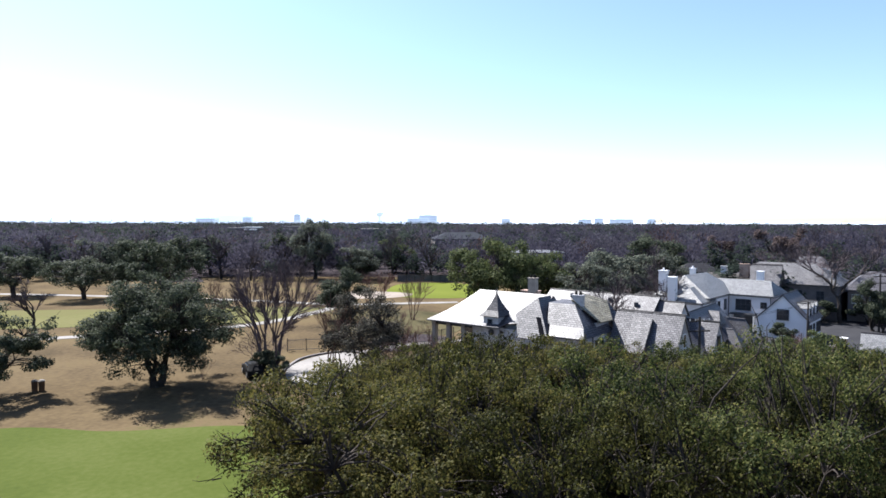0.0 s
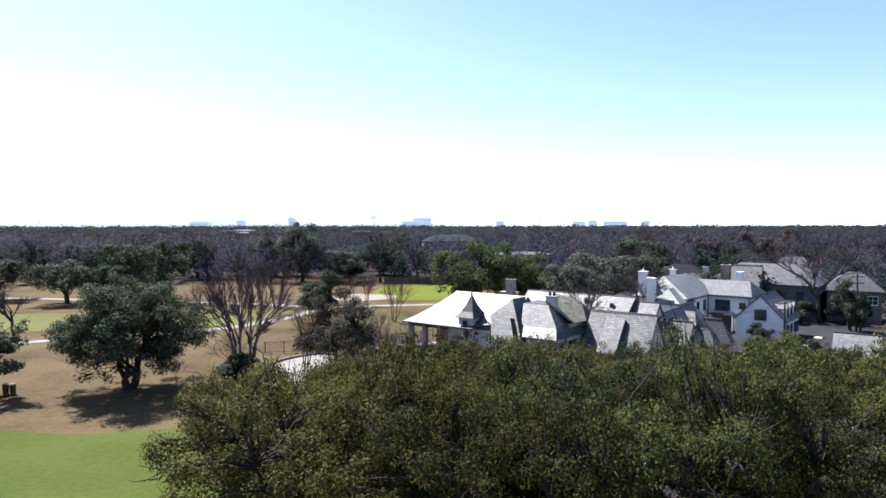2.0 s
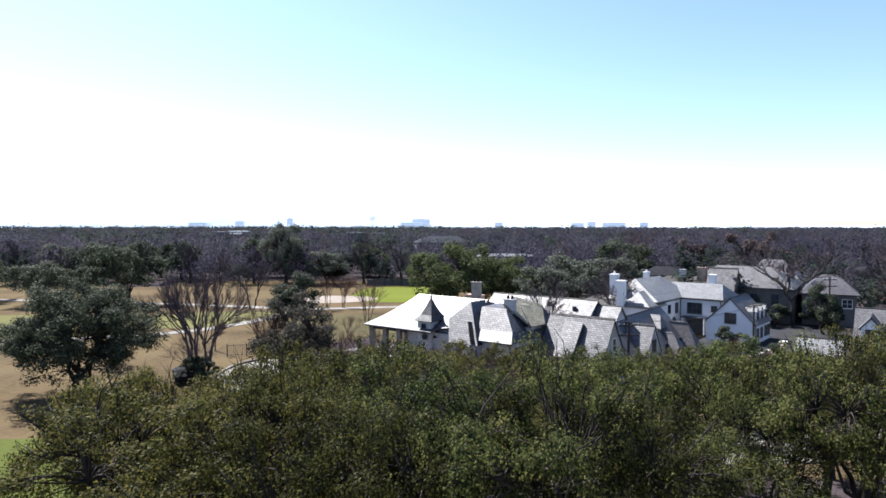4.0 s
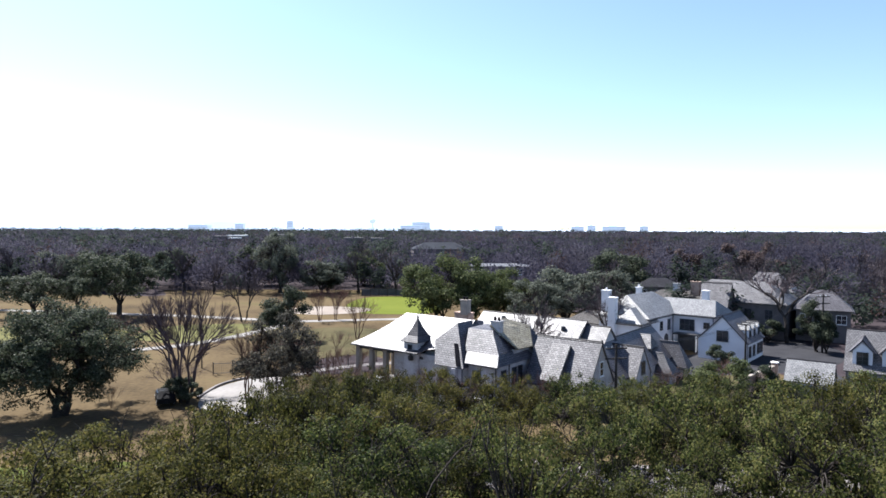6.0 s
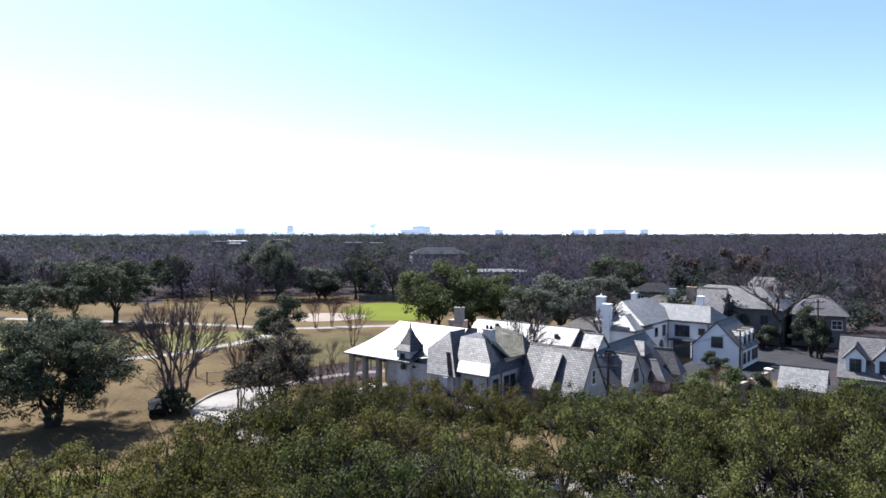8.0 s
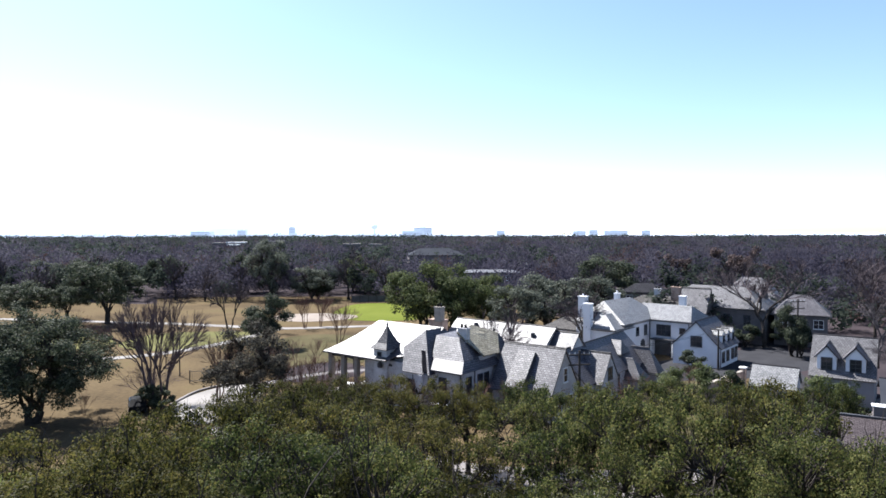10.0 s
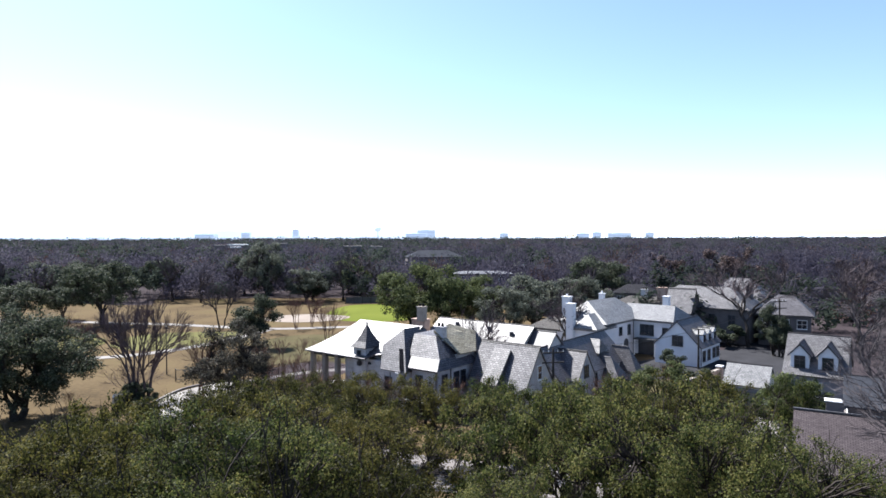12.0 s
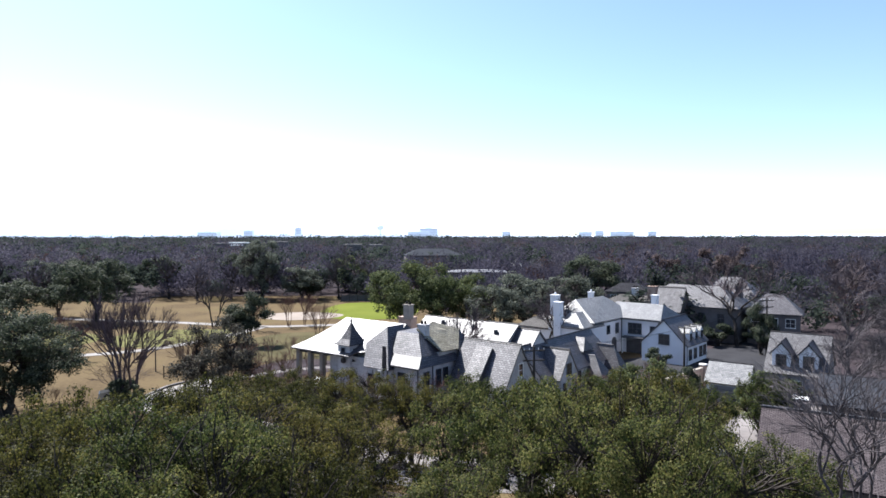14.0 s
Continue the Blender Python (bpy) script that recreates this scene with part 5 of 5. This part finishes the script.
def woods():
    rng = np.random.default_rng(9)
    kinds = {"far_bare": [], "far_grey": [], "far_green": [], "far_rust": []}
    names = list(kinds)

    def free(x, y):
        if y < 152 and x < 48:
            return False
        if -110 < x < 14 and y < 186:
            return False
        if y < 112 + 0.2 * abs(x - 70) and x < 140:
            return False
        if abs(x - 6) < 17 and 296 < y < 366 or abs(x - 26) < 10 and 172 < y < 192 or abs(x - 63) < 9 and 140 < y < 167:
            return False
        return -y * 0.72 - 25 < x < y * 0.72 + 50

    for y0, y1, step in ((184, 216, 6.0), (90, 184, 8.6), (216, 280, 8.6), (280, 520, 11.9), (520, 1000, 17), (1000, 1800, 32), (1800, 2900, 56)):
        for y in np.arange(y0, y1, step):
            for x in np.arange(-y * 0.9 - 50, y * 0.9 + 50, step):
                px, py = x + rng.uniform(-.45, .45) * step, y + rng.uniform(-.45, .45) * step
                if not free(px, py):
                    continue
                k = noise.noise(Vector((px * 0.016, py * 0.011, 3))) * 1.3 + rng.normal() * 0.2 + (0.12 if px > 40 else -0.02)
                kind = "far_green" if k < (0.0 if px < 30 else -0.10) else ("far_rust" if rng.random() < 0.07 else "far_bare" if noise.noise(Vector((px * 0.02, py * 0.014, 8))) + rng.normal() * 0.25 < 0.06 else "far_grey")
                kinds[kind].append((px, py, step))
    labels = {"far_bare": "bluish leafless woods reaching to the horizon, haze put into their colour", "far_grey": "paler leafless trees within the far woods, tinted for haze", "far_green": "dark evergreen trees within the far woods", "far_rust": "russet leafless oaks scattered through the far woods"}
    for kind, spots in kinds.items():
        grown = []
        for x, y, step in spots:
            h = (rng.uniform(6.0, 12.5) + 4 * noise.noise(Vector((x * 0.03, y * 0.03, 5)))) * (0.95 if kind == "far_green" else 1.05) * (1.3 if rng.random() < 0.06 else 1.0)
            h += 0 if step < 11 else 4.5 * noise.noise(Vector((x * 0.007, y * 0.004, 2)))
            grown.append((x, y, step, max(5.0, h), max(3.8, step * 0.52) * rng.uniform(0.75, 1.4)))
        if kind == "far_green":
            cs, sp, ct, size, mids = [], [], [], [], []
            for x, y, step, h, r in grown:
                for j in range(13 if step < 6 else 10 if step < 9 else 7 if step < 12 else 6):
                    w = rng.uniform(0, 6.28)
                    f = rng.random() ** .5 * .75
                    cs.append((x + math.cos(w) * r * f, y + math.sin(w) * r * f, GROUND + h * (0.16 + 0.76 * (1 - f * f) * rng.uniform(.5, 1.0))))
                    sp.append(r * .42)
                    mids.append((x, y, GROUND + h * 0.35))
                    ct.append(30 if step < 9 else 16 if step < 12 else 9 if step < 20 else 5)
                    size.append(0.42 if step < 9 else 0.75 if step < 15 else 1.2 if step < 20 else 1.7 if step < 40 else 3.0)
            cs, sp, ct, size = np.array(cs), np.array(sp), np.array(ct), np.array(size)
            ob = leaves("distant_woods", cs, sp, ct, np.repeat(size, ct), kind, None, rng, 0, 0.8, 0.3, np.array(mids))
        else:
            ob = brush("distant_woods", grown, kind, rng)
        tagged(ob, labels[kind], "woods", "", "stuff")


woods()


# ---- skyline ----
def skyline():
    # Distance haze is put into base colours and a slight emission.
    haze_glow = material("painted_haze", [(0.46, 0.53, 0.62), (0.54, 0.60, 0.68)], 0.01, 0.9, 0.0, 3.0, 0.1)
    M["haze_glow"] = haze_glow
    M["haze_band"] = material("painted_haze_windows", [(0.34, 0.41, 0.49), (0.40, 0.47, 0.56)], 0.01, 0.9, 0.0, 3.0, 0.1)
    haze_glow.node_tree.nodes["Principled BSDF"].inputs["Emission Color"].default_value = (0.66, 0.75, 0.88, 1)
    haze_glow.node_tree.nodes["Principled BSDF"].inputs["Emission Strength"].default_value = 0.26
    towers = ((-74, 84, 46, "wide haze-pale office block on the horizon"), (-682, 28, 50, "slender haze-pale tower on the horizon"), (-914, 40, 36, "squat haze-pale tower on the horizon"),
              (286, 40, 30, "haze-pale block on the horizon"), (650, 60, 28, "haze-pale block on the horizon"), (716, 40, 33, "haze-pale block on the horizon"), (815, 110, 29, "long haze-pale block on the horizon"),
              (-1100, 90, 30, "haze-pale block on the horizon"), (-120, 100, 30, "low haze-pale block on the horizon"), (960, 40, 30, "haze-pale block on the horizon"))
    for x, w, top, label in towers:
        t = empty("tower_block", Matrix.Translation((x, 3000, GROUND)), label, "tower", "towers on the skyline")
        boxed("tower_wall", -w / 2, w / 2, -w * .3, w * .3, 0, top, "haze_glow", t)
        boxed("roof_plant", -w * .2, w * .15, -w * .15, w * .15, top, top + 4, "haze_glow", t)
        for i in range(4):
            boxed("window_band", -w * .46, w * .46, -w * .3 - .3, -w * .3, top - 6 - i * 7, top - 3.5 - i * 7, "haze_band", t)
    t = empty("water_tower", Matrix.Translation((-300, 3000, GROUND)), "round water tower on a slim stem at the horizon", "water tower")
    b = bmesh.new()
    bmesh.ops.create_uvsphere(b, u_segments=16, v_segments=10, radius=15, matrix=Matrix.LocRotScale((0, 0, 52), None, (1.15, 1.15, .85)))
    part("tank", b, "haze_glow", t)
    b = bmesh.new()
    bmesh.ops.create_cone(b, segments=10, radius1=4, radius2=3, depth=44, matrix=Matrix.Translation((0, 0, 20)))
    part("stem", b, "haze_glow", t)
    # a far ridge, distance haze put into its colour and glow
    rng = np.random.default_rng(3)
    verts, faces = [], []
    for i in range(121):
        x = -4200 + i * 70
        z = 26 + 9 * noise.noise(Vector((i * .13, 0, 1))) + (20 if x < -400 else 20 - (x + 400) * 0.03 if x < 600 else -12)
        verts += [(x, 3600, GROUND), (x, 3640, z), (x, 3900, z)]
    for i in range(120):
        for k in range(2):
            faces.append((i * 3 + k, i * 3 + 3 + k, i * 3 + 4 + k, i * 3 + 1 + k))
    M["ridge"] = material("painted_haze_ridge", [(0.60, 0.67, 0.76), (0.66, 0.72, 0.80)], 0.01, 0.9, 0.0, 3.0, 0.1)
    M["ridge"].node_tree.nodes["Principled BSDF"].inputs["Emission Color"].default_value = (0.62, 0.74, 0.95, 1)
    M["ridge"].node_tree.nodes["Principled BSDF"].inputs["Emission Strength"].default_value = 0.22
    tagged(part("backdrop", (verts, faces), "ridge"), "wooded ridge at the horizon, painted pale blue for haze", "ridge", "", "structure")


skyline()


# ---- street furniture and small things ----
def utility_pole(x, y, top, turn, label, arms=True):
    t = empty("utility_pole", pose(x, y, GROUND, 0, 0, turn), label, "utility pole", "utility poles")
    b = bmesh.new()
    bmesh.ops.create_cone(b, cap_ends=True, segments=10, radius1=.17, radius2=.11, depth=top + 1, matrix=Matrix.Translation((0, 0, (top + 1) / 2)))
    part("pole", b, "pole_wood", t)
    for z in (top + .55, top - .5) if arms else ():
        boxed("crossarm", -1.2, 1.2, -.06, .06, z - .07, z + .07, "pole_wood", t)
    for a in (-1.1, -.5, .5, 1.1) if arms else ():
        i = bmesh.new()
        bmesh.ops.create_cone(i, cap_ends=True, segments=8, radius1=.06, radius2=.04, depth=.2, matrix=Matrix.Translation((a, 0, top + .72)))
        part("insulator", i, "steel", t)
    return t


utility_pole(26.9, 67, 6.2, 10, "weathered timber utility pole with crossarms")
utility_pole(51.6, 90.6, 4.8, 10, "slim timber pole at the corner of the white house", False)
utility_pole(67.8, 99.6, 8.2, 10, "timber utility pole in front of dark evergreens")


def cable(p, q, sag):
    v, f = [], []
    pts = [Vector(p).lerp(Vector(q), i / 12) - Vector((0, 0, sag * math.sin(math.pi * i / 12))) for i in range(13)]
    tube(v, f, pts, [.018] * 13, 4)
    tagged(part("power_cable", (v, f), "black_metal"), "thin sagging black power cable between poles", "cable", "power cables")


for off in (-1.1, 1.1):
    cable((26.9 + off, 67, 6.05), (51.6, 90.6, 4.7), .5)
cable((51.6, 90.6, 4.7), (67.8, 99.6, 7.9), .4)


def lamp_post(x, y):
    t = empty("lamp_post", pose(x, y, GROUND), "slim dark lamp post beside the turning circle", "lamp post")
    b = bmesh.new()
    bmesh.ops.create_cone(b, cap_ends=True, segments=8, radius1=.1, radius2=.06, depth=6.4, matrix=Matrix.Translation((0, 0, 3.2)))
    part("pole", b, "black_metal", t)
    boxed("lamp_head", -.2, .2, -.2, .2, 6.35, 6.75, "black_metal", t, .05)


lamp_post(-23.5, 88)


def iron_fence(points, label):
    t = empty("iron_fence", Matrix.Identity(4), label, "fence")
    for p, q in zip(points, points[1:]):
        p, q = Vector((*p, GROUND)), Vector((*q, GROUND))
        n = max(1, round((q - p).length / 2.4))
        for i in range(n + 1):
            c = p.lerp(q, i / n)
            boxed("post", c.x - .05, c.x + .05, c.y - .05, c.y + .05, GROUND, GROUND + 1.7, "black_metal", t)
        for z in (.25, 1.5):
            v, f = [], []
            tube(v, f, [p + Vector((0, 0, z)), q + Vector((0, 0, z))], [.035, .035], 4)
            part("rail", (v, f), "black_metal", t)
        v, f = [], []
        m = int((q - p).length / .22)
        for i in range(m):
            c = p.lerp(q, (i + .5) / m)
            tube(v, f, [c + Vector((0, 0, .1)), c + Vector((0, 0, 1.65))], [.014, .014], 3)
        tagged(part("pickets", (v, f), "black_metal", t), kind="stuff")


iron_fence([(-20.5, 83.8), (-13.5, 85.6), (-7.6, 87), (-2, 90.5), (1.5, 94)], "black iron fence between lawn and golf course")
iron_fence([(45, 69.5), (50, 70), (55, 71)], "black iron fence in front of the garage")


def boundary_fence():
    t = empty("boundary_fence", pose(-13, 181.5, GROUND, 0, 0, -1.5), "dark timber boundary fence behind the golf green", "fence")
    for i in range(18):
        boxed("post", i * 2.4 - .08, i * 2.4 + .08, -.08, .08, 0, 2.3, "pole_wood", t)
        if i < 17:
            boxed("panel", i * 2.4 + .08, i * 2.4 + 2.32, -.03, .03, .1, 1.9 + .1 * (i % 2), "dark_trim", t)
            boxed("rail", i * 2.4 + .08, i * 2.4 + 2.32, -.06, .06, 2.05, 2.17, "pole_wood", t)


boundary_fence()


def brick_wall():
    t = empty("garden_wall", pose(42.2, 72.2, GROUND, 0, 0, 44), "tall tan brick garden wall with a pale-capped pier", "wall")
    boxed("wall_face", 0, 10.6, -.18, .18, 0, 2.25, "red_brick", t, .02)
    boxed("coping", -.05, 10.6, -.24, .24, 2.25, 2.36, "tan_stone", t, .02)
    boxed("pier", 10.6, 11.2, -.32, .32, 0, 2.6, "red_brick", t, .03)
    boxed("pier_cap", 10.5, 11.3, -.42, .42, 2.6, 2.75, "trim", t, .03)


brick_wall()


def bin_(x, y):
    t = empty("litter_bin", pose(x, y, GROUND, 0, 0, 12), "dark slatted litter bin on tan grass", "bin", "litter bins")
    b = bmesh.new()
    bmesh.ops.create_cone(b, cap_ends=True, segments=14, radius1=.26, radius2=.3, depth=1.0, matrix=Matrix.Translation((0, 0, .5)))
    part("barrel", b, "bin_brown", t)
    b = bmesh.new()
    bmesh.ops.create_cone(b, cap_ends=True, segments=14, radius1=.33, radius2=.2, depth=.12, matrix=Matrix.Translation((0, 0, 1.06)))
    part("lid", b, "concrete", t)


bin_(-41.2, 64)
bin_(-40.55, 64.1)


def car(x, y, turn, paint, label):
    t = empty("parked_car", pose(x, y, GROUND + .05, 0, 0, turn), label, "car", "parked cars")
    b = bmesh.new()
    prof = [(-2.2, .35), (2.2, .35), (2.25, .7), (2.1, .95), (1.0, 1.05), (.4, 1.5), (-1.3, 1.52), (-2.0, 1.05), (-2.25, .9)]
    ends = [[b.verts.new((px, s * (.88 if pz < 1.1 else .68), pz)) for px, pz in prof] for s in (-1, 1)]
    for e in ends:
        b.faces.new(e)
    for i in range(len(prof)):
        b.faces.new((ends[0][i], ends[0][(i + 1) % len(prof)], ends[1][(i + 1) % len(prof)], ends[1][i]))
    bmesh.ops.recalc_face_normals(b, faces=b.faces)
    bmesh.ops.bevel(b, geom=b.edges[:], offset=.06, segments=2, affect="EDGES")
    body = part("body", b, paint, t)
    boxed("side_window", -1.3, .4, -.81, -.75, 1.08, 1.42, "glass", body, .02)
    boxed("side_window", -1.3, .4, .75, .81, 1.08, 1.42, "glass", body, .02)
    for wx in (-1.4, 1.4):
        for s in (-1, 1):
            w = bmesh.new()
            bmesh.ops.create_cone(w, cap_ends=True, segments=16, radius1=.33, radius2=.33, depth=.22, matrix=Matrix.LocRotScale((wx, s * .8, .33), Euler((math.pi / 2, 0, 0)), None))
            wheel = part("wheel", w, "dark_trim", t)
            r = bmesh.new()
            bmesh.ops.create_cone(r, cap_ends=True, segments=12, radius1=.2, radius2=.18, depth=.05, matrix=Matrix.LocRotScale((wx, s * .92, .33), Euler((math.pi / 2, 0, 0)), None))
            part("rim", r, "steel", wheel)


car(-21.2, 70.8, 116, "black_paint", "black car parked beside dark evergreen bushes")


def patio_table(x, y, turn, length):
    t = empty("patio_table", pose(x, y, GROUND + .3, 0, 0, turn), "long patio table under a white cloth on the porch", "table", "patio tables")
    bm = box(bmesh.new(), -length / 2, length / 2, -.55, .55, .0, .76, .03)
    for v in bm.verts:
        if v.co.z < .4:
            v.co.x *= 1.06
            v.co.y *= 1.12
    part("tablecloth", bm, "cloth", t)
    for i in (-1, 1):
        boxed("bench", -length / 2, length / 2, i * 1.0 - .2, i * 1.0 + .2, .0, .46, "trim", t, .04)


patio_table(1.6, 78.6, -38, 2.6)
patio_table(4.2, 79.2, -38, 1.8)
